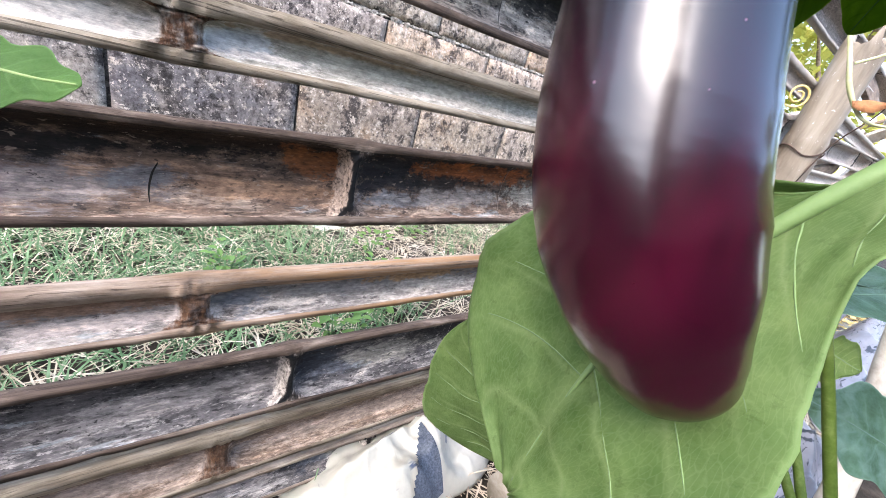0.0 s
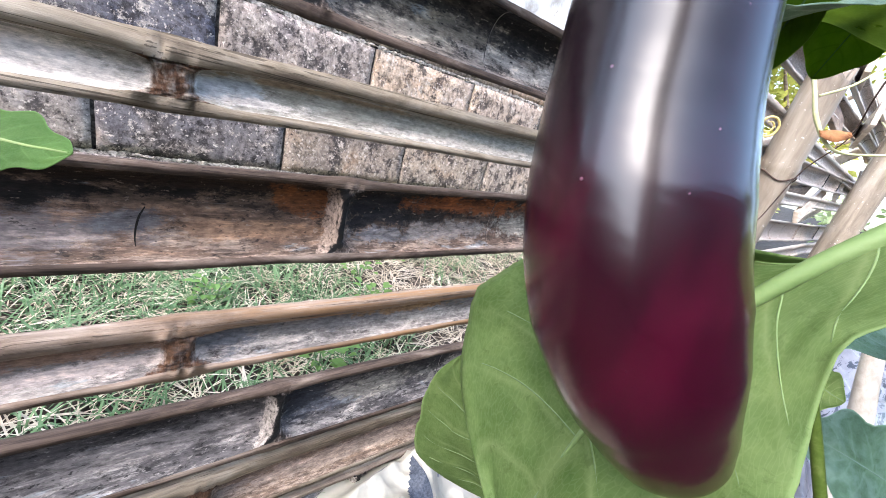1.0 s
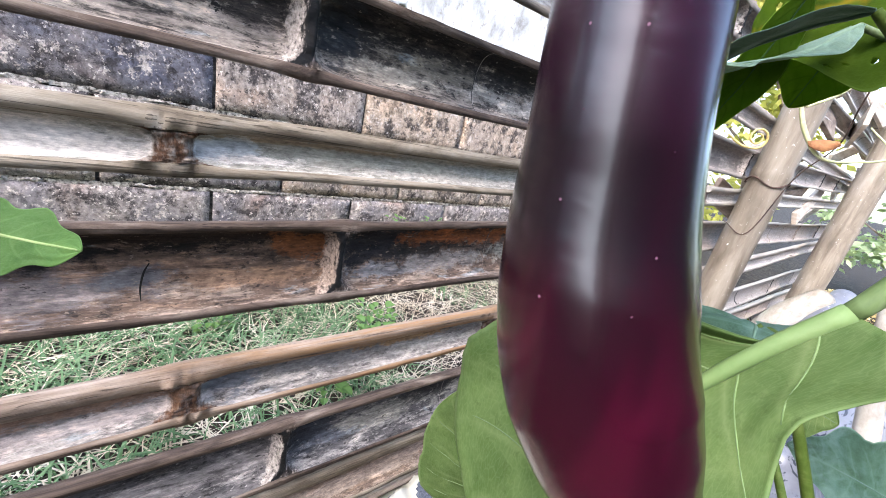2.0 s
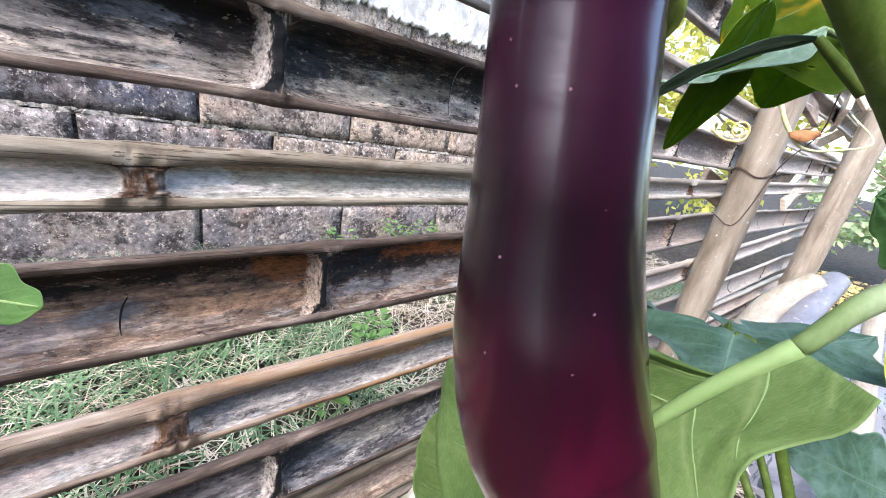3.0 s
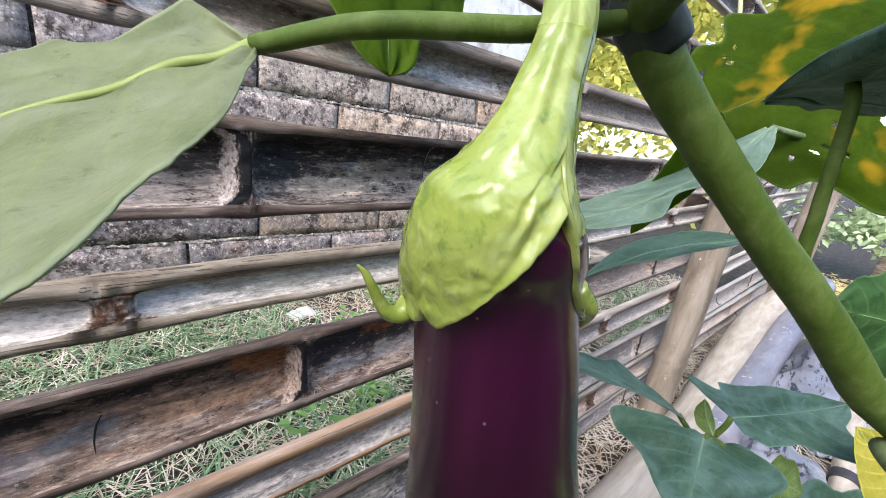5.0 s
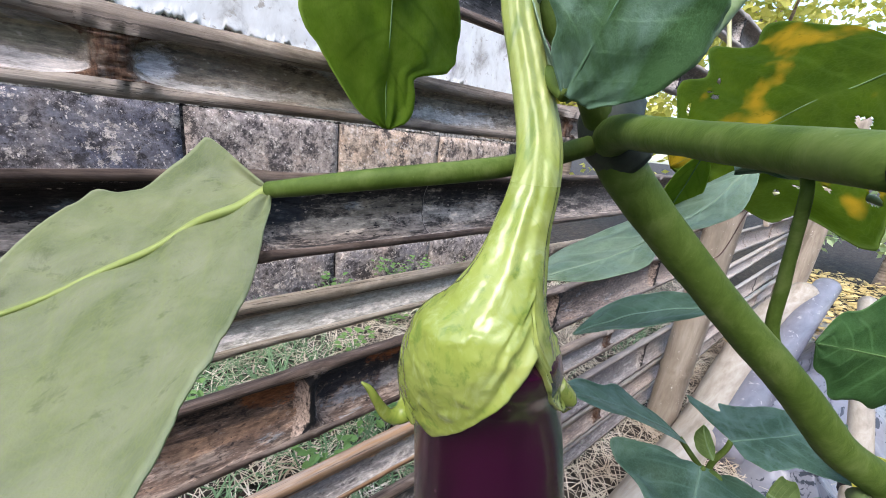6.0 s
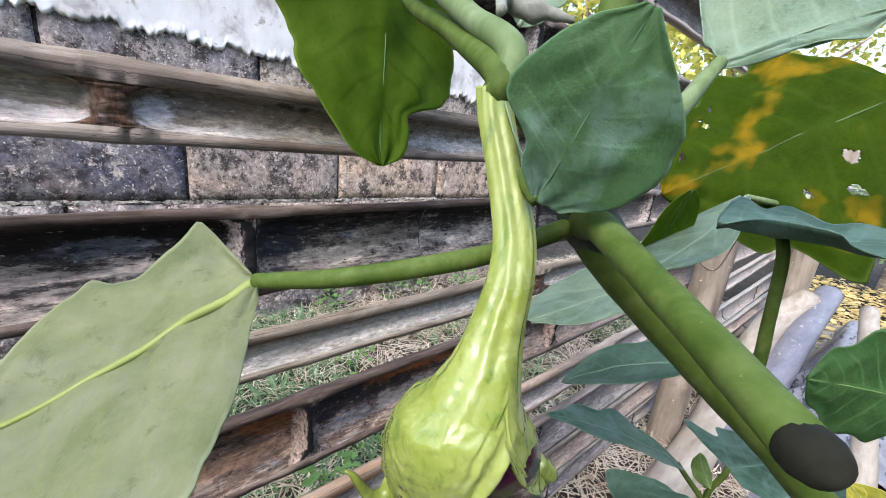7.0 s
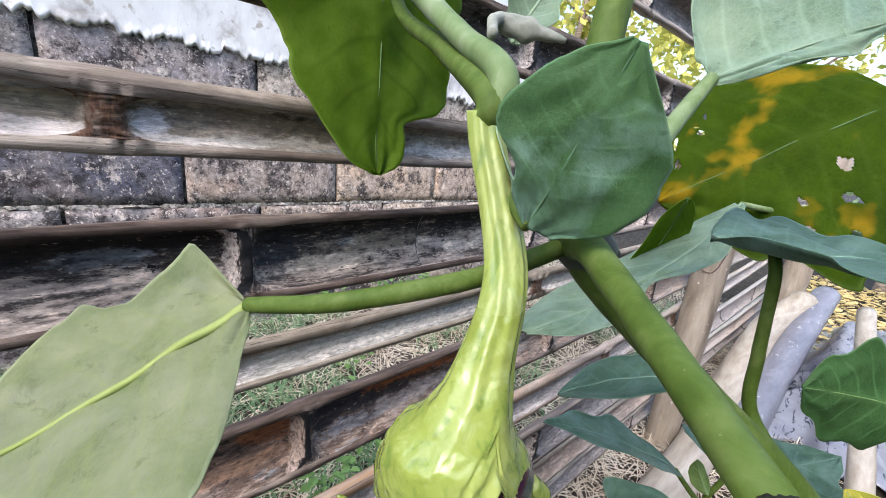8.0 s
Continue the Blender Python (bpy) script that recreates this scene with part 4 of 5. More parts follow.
# brighter blade and darker veins: light from behind partly put into the colours
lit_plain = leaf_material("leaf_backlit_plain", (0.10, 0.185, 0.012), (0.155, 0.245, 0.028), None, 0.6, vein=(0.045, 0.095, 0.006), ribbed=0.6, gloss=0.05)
pale = leaf_material("leaf_pale_underside", (0.116, 0.142, 0.064), (0.176, 0.200, 0.108), None, 0.25, vein=(0.20, 0.245, 0.070), ribbed=0.18, patch=(0.25, 0.262, 0.175))
leafy = leaf_material("leaf_mid_green", (0.045, 0.115, 0.025), (0.08, 0.155, 0.045), None, 0.3, ribbed=0.25)
yellow = leaf_material("leaf_yellowing", (0.34, 0.32, 0.04), (0.48, 0.44, 0.08), None, 0.4)
vein_pale = streaky("leaf_vein_pale", [(0.3, (0.16, 0.25, 0.08)), (0.7, (0.26, 0.34, 0.14))], (80, 80, 80), 0.6)
vein_of = {
    "leaf_fresh_green": streaky("vein_fresh", [(0.3, (0.125, 0.205, 0.068)), (0.7, (0.185, 0.265, 0.105))], (80, 80, 80), 0.6),
    "leaf_blue_green": streaky("vein_blue", [(0.3, (0.08, 0.15, 0.095)), (0.7, (0.12, 0.20, 0.14))], (80, 80, 80), 0.6),
    "leaf_velvet": streaky("vein_velvet", [(0.3, (0.05, 0.12, 0.055)), (0.7, (0.09, 0.17, 0.09))], (80, 80, 80), 0.6),
    "leaf_grey_green": streaky("vein_grey", [(0.3, (0.16, 0.23, 0.14)), (0.7, (0.22, 0.30, 0.19))], (80, 80, 80), 0.6),
    "leaf_pale_underside": streaky("vein_cream", [(0.3, (0.185, 0.230, 0.050)), (0.7, (0.235, 0.285, 0.085))], (80, 80, 80), 0.6),
}
vein_deep = streaky("leaf_vein_deep", [(0.3, (0.05, 0.11, 0.025)), (0.7, (0.10, 0.18, 0.05))], (80, 80, 80), 0.6)


def leaf(base, tip, side, material, veins=None, lobes=0.12, teeth=5, bow=0.10, fold=0.15, wave=0.05, seed=0.0, petiole=(), prad=0.0022, round_=0.75, holes=0, label="", vein_size=1.0, edges=None, rib=None, round_edge=0.012, sides=True, bend=0.0):
    """A leaf from its base to its tip; side is a point of its edge at the widest place; edges: its outline on either hand."""
    base, tip, side = Vector(base), Vector(tip), Vector(side)
    along = tip - base
    length = along.length
    ahead = along.normalized()
    rel = side - base
    across = rel - ahead * rel.dot(ahead)
    width = across.length
    across.normalize()
    up = ahead.cross(across).normalized()
    soft = [round_edge * k for k in (-1.0, -0.5, 0.0, 0.5, 1.0)]

    def place(u, v):
        if edges:
            table = edges[1 if v > 0 else 0]
            edge = sum(float(np.interp(u + d, [t[0] for t in table], [t[1] for t in table])) for d in soft) / 5
        else:
            edge = (math.sin(math.pi * min(1.0, u**round_)) + 1e-6) ** 0.78
            edge *= 1 + lobes * math.sin(teeth * math.pi * u * 2 + (0.8 if v > 0 else 0.0) + seed) * smooth(0.0, 0.15, u)
        edge *= 1 + 0.05 * noise3(u * 7, seed, 1 if v > 0 else 4) + 0.02 * noise3(u * 31, seed, 2 if v > 0 else 6)
        s = v * edge
        lift = bow * length * (u * (1 - u)) * 4 * 0.5 + fold * width * abs(s) ** 1.3
        lift += wave * width * math.sin(9 * u + 3 * v + seed) * abs(s) + 0.05 * width * noise3(u * 5, v * 3, seed)
        lift -= 0.004 * width * abs(math.sin((u - 0.28 * abs(v)) * 19)) * smooth(0.05, 0.3, abs(v))
        drag = 0.12 * length * abs(s) * (0.35 - u)
        return base + ahead * (u * length - drag * 0.6) + across * (s * width + bend * 4 * u * (1 - u)) + up * lift

    nu, nv = (150, 110) if holes else (60, 36)
    bm = bmesh.new()
    uvl = bm.loops.layers.uv.new("uv")
    gaps = random.Random(int(seed * 100) + 7)
    pits = [(gaps.uniform(0.3, 0.85), gaps.choice((-1, 1)) * gaps.uniform(0.25, 0.85), gaps.uniform(0.006, 0.026)) for _ in range(holes)]
    pts = [[place(i / nu, 2 * j / nv - 1) for j in range(nv + 1)] for i in range(nu + 1)]
    g = [[bm.verts.new(pts[i][j]) for j in range(nv + 1)] for i in range(nu + 1)]
    for i in range(nu):
        for j in range(nv):
            u, v = (i + 0.5) / nu, 2 * (j + 0.5) / nv - 1
            if any(math.hypot(u - a, (v - b) * 0.45) < r * (1 + 0.8 * noise3(u * 30, v * 14, seed)) for a, b, r in pits):
                continue
            f = bm.faces.new((g[i][j], g[i + 1][j], g[i + 1][j + 1], g[i][j + 1]))
            for lp, (a, b) in zip(f.loops, ((i, j), (i + 1, j), (i + 1, j + 1), (i, j + 1))):
                lp[uvl].uv = (a / nu, 2 * b / nv - 1)
    bmesh.ops.remove_doubles(bm, verts=[v for v in bm.verts if not v.link_faces] + g[0] + g[nu], dist=1e-5)
    blade = part("leaf", bm, material, plant, label)
    sol = blade.modifiers.new("thickness", "SOLIDIFY")
    sol.thickness, sol.offset = 0.00025, 0.0
    bm = bmesh.new()

    def surf(u, v):
        a, b = min(max(u, 0.0), 1.0) * nu, (min(max(v, -1.0), 1.0) + 1) / 2 * nv
        i, j = min(int(a), nu - 1), min(int(b), nv - 1)
        a, b = a - i, b - j
        return (pts[i][j] * (1 - a) + pts[i + 1][j] * a) * (1 - b) + (pts[i][j + 1] * (1 - a) + pts[i + 1][j + 1] * a) * b

    vs = vein_size * max(0.75, min(1.1, length / 0.14))
    tube(bm, [surf(u, 0.0) for u in (0.0, 0.12, 0.25, 0.4, 0.55, 0.7, 0.85, 0.97)], [(rib or 0.0010) * vs, (rib or 0.0010) * 0.8 * vs, (rib or 0.0010) * 0.6 * vs, 0.0005 * vs, 0.0004 * vs], 10, 28)
    for k, u in enumerate((0.04, 0.17, 0.31, 0.46, 0.62) if sides else ()):
        for sgn in (-1, 1):
            start = u + (0.035 if sgn > 0 else 0) + 0.02 * noise3(k, sgn, seed)
            tube(bm, [surf(start + 0.20 * w**1.25, sgn * w) for w in (0.0, 0.18, 0.36, 0.54, 0.72, 0.86)], [0.00042 * vs, 0.00034 * vs, 0.00022 * vs], 6, 16)
    part("vein_network", bm, veins or vein_of.get(material.name, vein_pale), blade)
    if petiole:
        bm = bmesh.new()
        tube(bm, [base] + [Vector(p) for p in petiole], [prad * 0.8, prad, prad * 1.1], 12, 24, 0.06, 200.0)
        part("petiole", bm, stem_pale if material in (fresh, greyish) else stem_green, blade)
    return blade

leaf((0.2320, 0.0945, 0.4500), (0.2035, 0.1235, 0.3320), (0.2325, 0.1880, 0.3785), fresh, seed=1.0, round_edge=0.03, bow=-0.08, fold=0.02, wave=0.03, bend=0.0095, vein_size=0.8, rib=0.0032, edges=([(0, 0.16), (0.03, 0.21), (0.08, 0.20), (0.19, 0.19), (0.28, 0.27), (0.37, 0.37), (0.46, 0.48), (0.6, 0.56), (0.75, 0.50), (0.88, 0.33), (0.96, 0.15), (1, 0)], [(0, 0), (0.12, 0.0), (0.14, 0.06), (0.16, 0.20), (0.20, 0.34), (0.30, 0.55), (0.40, 0.68), (0.50, 0.78), (0.60, 0.87), (0.70, 0.90), (0.80, 0.79), (0.90, 0.59), (0.96, 0.40), (0.985, 0.22), (1, 0)]), petiole=[(0.2404, 0.0874, 0.4643), (0.2620, 0.0740, 0.4700), (0.2890, 0.0800, 0.4690)], prad=0.0026, label="large soft green leaf hanging behind the fruit")
leaf((0.3306, 0.1860, 0.1872), (0.2860, 0.2314, 0.3043), (0.2934, 0.2475, 0.2155), fresh, lobes=0.05, teeth=2, seed=2.0, round_=0.9)
leaf((0.0670, 0.2660, 0.4085), (0.1058, 0.2310, 0.4105), (0.0885, 0.2370, 0.4015), leafy, lobes=0.15, teeth=3, sides=False, seed=3.0)
leaf((0.1582, 0.1680, 0.5407), (0.1153, 0.1678, 0.5201), (0.1411, 0.1389, 0.5219), pale, sides=False, seed=4.2, bow=-0.04, fold=0.10, wave=0.02, rib=0.0011, vein_size=1.3, edges=([(0, 0.02), (0.03, 0.5), (0.05, 0.72), (0.1, 0.67), (0.18, 0.62), (0.35, 0.56), (0.42, 0.6), (0.47, 0.74), (0.6, 0.62), (0.68, 0.5), (0.85, 0.25), (1, 0)], [(0, 0.02), (0.05, 0.18), (0.17, 0.46), (0.27, 0.67), (0.35, 0.83), (0.48, 1.0), (0.57, 1.22), (0.7, 1.35), (0.86, 1.15), (1, 0)]), petiole=[(0.1700, 0.1530, 0.5450), (0.1928, 0.1433, 0.5494), (0.2150, 0.1375, 0.5560)], prad=0.0019, label="pale green leaf seen from its underside")
leaf((0.2533, 0.2863, 0.6980), (0.2470, 0.2760, 0.5545), (0.1762, 0.2832, 0.6254), lit_plain, vein_deep, round_edge=0.014, edges=([(0, 0.1), (0.1, 0.6), (0.3, 0.75), (0.45, 0.60), (0.56, 0.70), (0.66, 0.72), (0.72, 0.62), (0.76, 0.38), (0.79, 0.23), (0.85, 0.24), (0.92, 0.21), (0.97, 0.15), (1, 0)], [(0, 0.1), (0.1, 0.7), (0.25, 1.05), (0.38, 1.0), (0.52, 0.70), (0.62, 0.56), (0.70, 0.56), (0.77, 0.47), (0.88, 0.31), (0.95, 0.21), (0.98, 0.13), (1, 0)]), vein_size=0.6, sides=False, seed=5.1, bow=0.05, petiole=[(0.2263, 0.2340, 0.6251), (0.2071, 0.1787, 0.5960), (0.1941, 0.1479, 0.5816), (0.1938, 0.1485, 0.5765)], prad=0.0025, label="large dark green leaf hanging against the fence")
leaf((0.1925, 0.1341, 0.5612), (0.1928, 0.1219, 0.5872), (0.1995, 0.1176, 0.5689), velvet, vein_size=0.35, sides=False, seed=6.0, bow=-0.12, fold=0.12, wave=0.06, round_edge=0.06, edges=([(0, 0.0), (0.04, 0.12), (0.10, 0.28), (0.20, 0.44), (0.29, 0.38), (0.38, 0.8), (0.45, 1.0), (0.63, 0.85), (0.82, 0.55), (0.94, 0.28), (1, 0)], [(0, 0.2), (0.02, 0.40), (0.09, 0.58), (0.145, 0.70), (0.21, 0.83), (0.43, 1.02), (0.63, 0.9), (0.83, 0.42), (0.94, 0.2), (1, 0)]), petiole=[(0.1945, 0.1400, 0.5650)], prad=0.0014, label="young velvety blue-green leaf")
leaf((0.1972, 0.1361, 0.5611), (0.1942, 0.1478, 0.5823), (0.1973, 0.1437, 0.5709), greyish, lobes=0.08, teeth=2, sides=False, seed=6.6, bow=0.12, label="young pale leaf folded beside the fruit stalk")
leaf((0.4090, 0.1238, 0.3762), (0.4066, 0.1340, 0.3971), (0.4125, 0.1255, 0.3885), fresh, lobes=0.05, teeth=2, sides=False, seed=24.0, bow=0.2, fold=0.5, label="small unopened light green leaf shoot")
leaf((0.2244, 0.1719, 0.6002), (0.2352, 0.1687, 0.6179), (0.2255, 0.1748, 0.6110), greyish, sides=False, lobes=0.1, teeth=3, seed=25.0, bow=0.2, fold=0.4, label="small curled young leaf at the top of the shoot")
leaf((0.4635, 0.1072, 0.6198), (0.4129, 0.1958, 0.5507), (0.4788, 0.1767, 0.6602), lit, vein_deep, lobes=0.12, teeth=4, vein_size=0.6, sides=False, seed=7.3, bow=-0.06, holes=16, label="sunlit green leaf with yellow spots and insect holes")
leaf((0.2640, 0.1360, 0.5966), (0.3164, 0.0987, 0.6208), (0.3167, 0.1366, 0.6512), greyish, round_edge=0.05, edges=([(0, 0.05), (0.2, 0.10), (0.45, 0.16), (0.6, 0.06), (0.8, 0.1), (1, 0)], [(0, 0.1), (0.08, 0.5), (0.25, 0.85), (0.5, 1.0), (0.75, 0.85), (0.92, 0.5), (1, 0)]), vein_size=0.5, sides=False, seed=8.0, bow=0.08, petiole=[(0.2561, 0.1373, 0.5885), (0.2390, 0.1367, 0.5756)], prad=0.0022)
leaf((0.4053, 0.1509, 0.5578), (0.2597, 0.1767, 0.5049), (0.3539, 0.1938, 0.5330), greyish, sides=False, seed=9.0, round_edge=0.04, bow=0.12, fold=0.15, edges=([(0, 0.05), (0.1, 0.25), (0.3, 0.45), (0.45, 0.35), (0.55, 0.1), (0.7, 0.45), (0.9, 0.35), (1, 0)], [(0, 0.05), (0.08, 0.5), (0.25, 0.8), (0.5, 1.0), (0.75, 0.9), (0.92, 0.6), (1, 0)]), petiole=[(0.4398, 0.1257, 0.5525), (0.4802, 0.0937, 0.5422)], prad=0.0020, label="grey-green leaf standing behind the main stem")
leaf((0.2814, 0.1303, 0.5533), (0.2970, 0.0849, 0.5531), (0.3330, 0.1350, 0.5530), bluish, lobes=0.10, teeth=3, sides=False, seed=10.0, bow=0.03, fold=0.12, label="blue-green leaf spread level on its long stalk")
leaf((0.2624, 0.1198, 0.5160), (0.2510, 0.1537, 0.4941), (0.2462, 0.1291, 0.5060), bluish, lobes=0.04, teeth=2, sides=False, seed=11.0, bow=0.12, round_=0.85, petiole=[(0.2700, 0.1080, 0.5050)], prad=0.0014)
leaf((0.4282, 0.1472, 0.3660), (0.3432, 0.2076, 0.4025), (0.3593, 0.1688, 0.3915), bluish, lobes=0.14, teeth=3, sides=False, seed=13.0, bow=0.1, petiole=[(0.42, 0.10, 0.33), (0.36, 0.05, 0.28)])
leaf((0.4334, 0.1212, 0.3806), (0.4908, 0.0755, 0.4006), (0.4055, 0.1116, 0.3742), bluish, sides=False, seed=14.0, round_edge=0.02, bow=0.06, fold=0.1, edges=([(0, 1.5), (0.06, 2.0), (0.12, 1.5), (0.18, 1.0), (0.26, 1.55), (0.36, 1.35), (0.6, 1.05), (0.7, 0.7), (0.85, 0.5), (1, 0)], [(0, 0.5), (0.1, 0.9), (0.35, 0.8), (0.5, 1.15), (0.62, 1.5), (0.7, 1.25), (0.76, 0.6), (0.9, 0.35), (1, 0)]), petiole=[(0.42, 0.12, 0.34), (0.355, 0.04, 0.27)])
leaf((0.3438, 0.1208, 0.4116), (0.2940, 0.1104, 0.3991), (0.3316, 0.1616, 0.4029), bluish, sides=False, seed=15.0, round_edge=0.05, bow=0.10, fold=-0.12, wave=0.08, edges=([(0, 0.25), (0.06, 0.55), (0.15, 0.72), (0.3, 0.64), (0.5, 0.46), (0.75, 0.26), (1, 0)], [(0, 0.3), (0.06, 0.75), (0.15, 1.0), (0.28, 0.86), (0.45, 0.52), (0.7, 0.30), (1, 0)]), petiole=[(0.345, 0.105, 0.40), (0.345, 0.05, 0.30)], label="blue-green lobed leaf spread towards the path")
leaf((0.4154, 0.0608, 0.4768), (0.3714, 0.1017, 0.4827), (0.3914, 0.0862, 0.5073), deep, vein_deep, lobes=0.10, teeth=3, sides=False, seed=16.0, petiole=[(0.40, 0.02, 0.40)])
leaf((0.4436, 0.0960, 0.3533), (0.4468, 0.0775, 0.3500), (0.4336, 0.0838, 0.3387), fresh, lobes=0.12, teeth=2, sides=False, seed=19.0)
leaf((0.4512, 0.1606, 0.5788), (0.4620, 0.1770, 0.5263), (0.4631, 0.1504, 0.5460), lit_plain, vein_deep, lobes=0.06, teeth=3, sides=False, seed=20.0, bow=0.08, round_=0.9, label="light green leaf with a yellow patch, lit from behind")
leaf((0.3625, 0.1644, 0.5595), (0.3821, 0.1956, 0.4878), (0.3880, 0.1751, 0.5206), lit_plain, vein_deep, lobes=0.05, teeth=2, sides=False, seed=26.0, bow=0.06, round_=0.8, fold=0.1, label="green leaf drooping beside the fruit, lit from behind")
leaf((0.5426, 0.0238, 0.2828), (0.4781, 0.0905, 0.3072), (0.4781, 0.0619, 0.2743), bluish, lobes=0.12, teeth=3, sides=False, seed=21.0)
leaf((0.4511, 0.0401, 0.3710), (0.4335, 0.0731, 0.4116), (0.4290, 0.0626, 0.3774), yellow, lobes=0.05, teeth=2, sides=False, seed=22.0)


# ---------------------------------------------------------------- bud and small top leaf
bm = bmesh.new()
tube(bm, [(0.1990, 0.1540, 0.5940), (0.2060, 0.1610, 0.5990), (0.2105, 0.1634, 0.6000), (0.2148, 0.1594, 0.5993), (0.2214, 0.1531, 0.5977)], [0.0010, 0.0012, 0.0020, 0.0023, 0.0006], 14, 30, 0.5, 380.0)
part("flower_bud", bm, streaky("bud_felt", [(0.3, (0.15, 0.17, 0.13)), (0.7, (0.32, 0.32, 0.28))], (200, 200, 200), 0.9), plant, "closed woolly grey-white flower bud")

bm = bmesh.new()
tube(bm, [(0.2655, 0.1125, 0.5545), (0.2640, 0.1108, 0.5480), (0.2700, 0.1097, 0.5270), (0.2742, 0.1075, 0.5080), (0.2740, 0.0950, 0.4950)], [0.0014, 0.0014, 0.0016, 0.0018, 0.0020], 12, 28, 0.06, 200.0)
part("petiole", bm, stem_green, plant)

# ---------------------------------------------------------------- grass, straw and weeds


def strips(count, area, make, seed):
    """Thin bent strips in one mesh: grass blades and stalks."""
    r = random.Random(seed)
    verts, faces = [], []
    for _ in range(count):
        got = make(r, area)
        if not got:
            continue
        line, widths, side = got
        start = len(verts)
        for p, w in zip(line, widths):
            verts.append(p - side * w)
            verts.append(p + side * w)
        for i in range(len(line) - 1):
            a = start + 2 * i
            faces.append((a, a + 1, a + 3, a + 2))
    me = bpy.data.meshes.new("strips")
    me.from_pydata([tuple(v) for v in verts], [], faces)
    return me


def green_share(x, y):
    g = 0.44 + 1.0 * noise3(x, y, 2.0, 3.2) + 0.35 * noise3(x, y, 6.0, 9.0) - 0.35 * smooth(0.35, 1.2, x)
    return g


def blade(r, area):
    x, y = r.uniform(area[0], area[1]), r.uniform(area[2], area[3])
    if r.random() > green_share(x, y):
        return None
    a, h = r.uniform(0, 2 * math.pi), r.uniform(0.018, 0.055)
    d, side = Vector((math.cos(a), math.sin(a), 0)), Vector((-math.sin(a), math.cos(a), 0))
    p = Vector((x, y, ground_height(x, y) - 0.002))
    lean = r.uniform(0.5, 2.0)
    line = [p, p + d * h * 0.25 * lean + Vector((0, 0, h * 0.5)), p + d * h * 0.7 * lean + Vector((0, 0, h * 0.85)), p + d * h * 1.25 * lean + Vector((0, 0, h * r.uniform(0.6, 0.95)))]
    w = r.uniform(0.0007, 0.0018)
    return line, (w, w, w * 0.7, 0.0001), side


def stalk(r, area):
    x, y = r.uniform(area[0], area[1]), r.uniform(area[2], area[3])
    a, l = r.uniform(0, 2 * math.pi), r.uniform(0.02, 0.085)
    d, side = Vector((math.cos(a), math.sin(a), 0)), Vector((-math.sin(a), math.cos(a), 0))
    z = ground_height(x, y) + r.uniform(0.001, 0.022)
    tip = Vector((0, 0, r.uniform(-0.008, 0.014)))
    p = Vector((x, y, z))
    bend = side * r.uniform(-0.3, 0.3) * l
    w = r.uniform(0.0004, 0.0012)
    return [p, p + d * l * 0.5 + bend * 0.6 + tip * 0.7 + Vector((0, 0, 0.003)), p + d * l + bend + tip], (w, w, w * 0.6), side


def stuff(name, me, material, label, category):
    ob = new(name, me)
    me.materials.append(material)
    return tagged(ob, label, category, kind="stuff")


stuff("grass", strips(24000, (-0.5, 2.0, 0.37, 1.24), blade, 1), grass_green, "short green grass growing between fence and wall", "grass")
stuff("straw", strips(17000, (-0.5, 2.2, 0.35, 1.24), stalk, 2), straw, "dry pale straw strewn over the ground", "straw")
stuff("straw", strips(7000, (0.1, 2.4, 0.05, 0.35), stalk, 3), straw, "dry straw lying at the foot of the fence", "straw")


def weed(x, y, h, spread_, leaves, seed):
    r = random.Random(seed)
    w = thing("weed", (x, y, 0), "small leafy green weed growing in the grass", "weed", "weeds by the wall")
    bm, bl = bmesh.new(), bmesh.new()
    for k in range(4):
        a = r.uniform(0, 6.28)
        top = Vector((x + spread_ * 0.6 * math.cos(a), y + spread_ * 0.6 * math.sin(a), h * r.uniform(0.6, 1)))
        tube(bm, [(x, y, -0.005), Vector((x, y, 0)).lerp(top, 0.5) + Vector((0, 0, 0.01)), top], [0.0012, 0.0010, 0.0006], 6, 8)
    for k in range(leaves):
        a, f = r.uniform(0, 6.28), r.uniform(0.25, 1.0)
        c = Vector((x + spread_ * f * math.cos(a) * 0.8, y + spread_ * f * math.sin(a) * 0.8, h * r.uniform(0.35, 1.0)))
        d = Vector((math.cos(a), math.sin(a), r.uniform(-0.2, 0.5))).normalized()
        s = d.cross(Vector((0, 0, 1))).normalized()
        n = s.cross(d)
        l, wd = r.uniform(0.012, 0.024), r.uniform(0.005, 0.009)
        pts = [c, c + d * l * 0.35 + s * wd + n * 0.003, c + d * l * 0.7 + s * wd * 0.8 + n * 0.003, c + d * l, c + d * l * 0.7 - s * wd * 0.8 + n * 0.003, c + d * l * 0.35 - s * wd + n * 0.003]
        vs = [bl.verts.new(p) for p in pts]
        bl.faces.new(vs[0:4])
        bl.faces.new((vs[0], vs[3], vs[4], vs[5]))
    part("stem", bm, grass_green, w)
    part("foliage", bl, weed_green, w, shade=False)


for k, (x, y, h, s, n) in enumerate(((0.343, 0.553, 0.085, 0.05, 34), (0.45, 0.61, 0.080, 0.05, 34), (0.84, 1.17, 0.11, 0.07, 46), (0.95, 1.15, 0.12, 0.07, 46), (0.55, 0.86, 0.07, 0.05, 30), (0.70, 0.95, 0.07, 0.06, 34), (0.22, 0.80, 0.06, 0.04, 24), (1.15, 1.1, 0.10, 0.07, 40), (0.52, 0.72, 0.06, 0.05, 30), (0.63, 1.18, 0.09, 0.06, 36))):
    weed(x, y, h, s, n, k + 3)


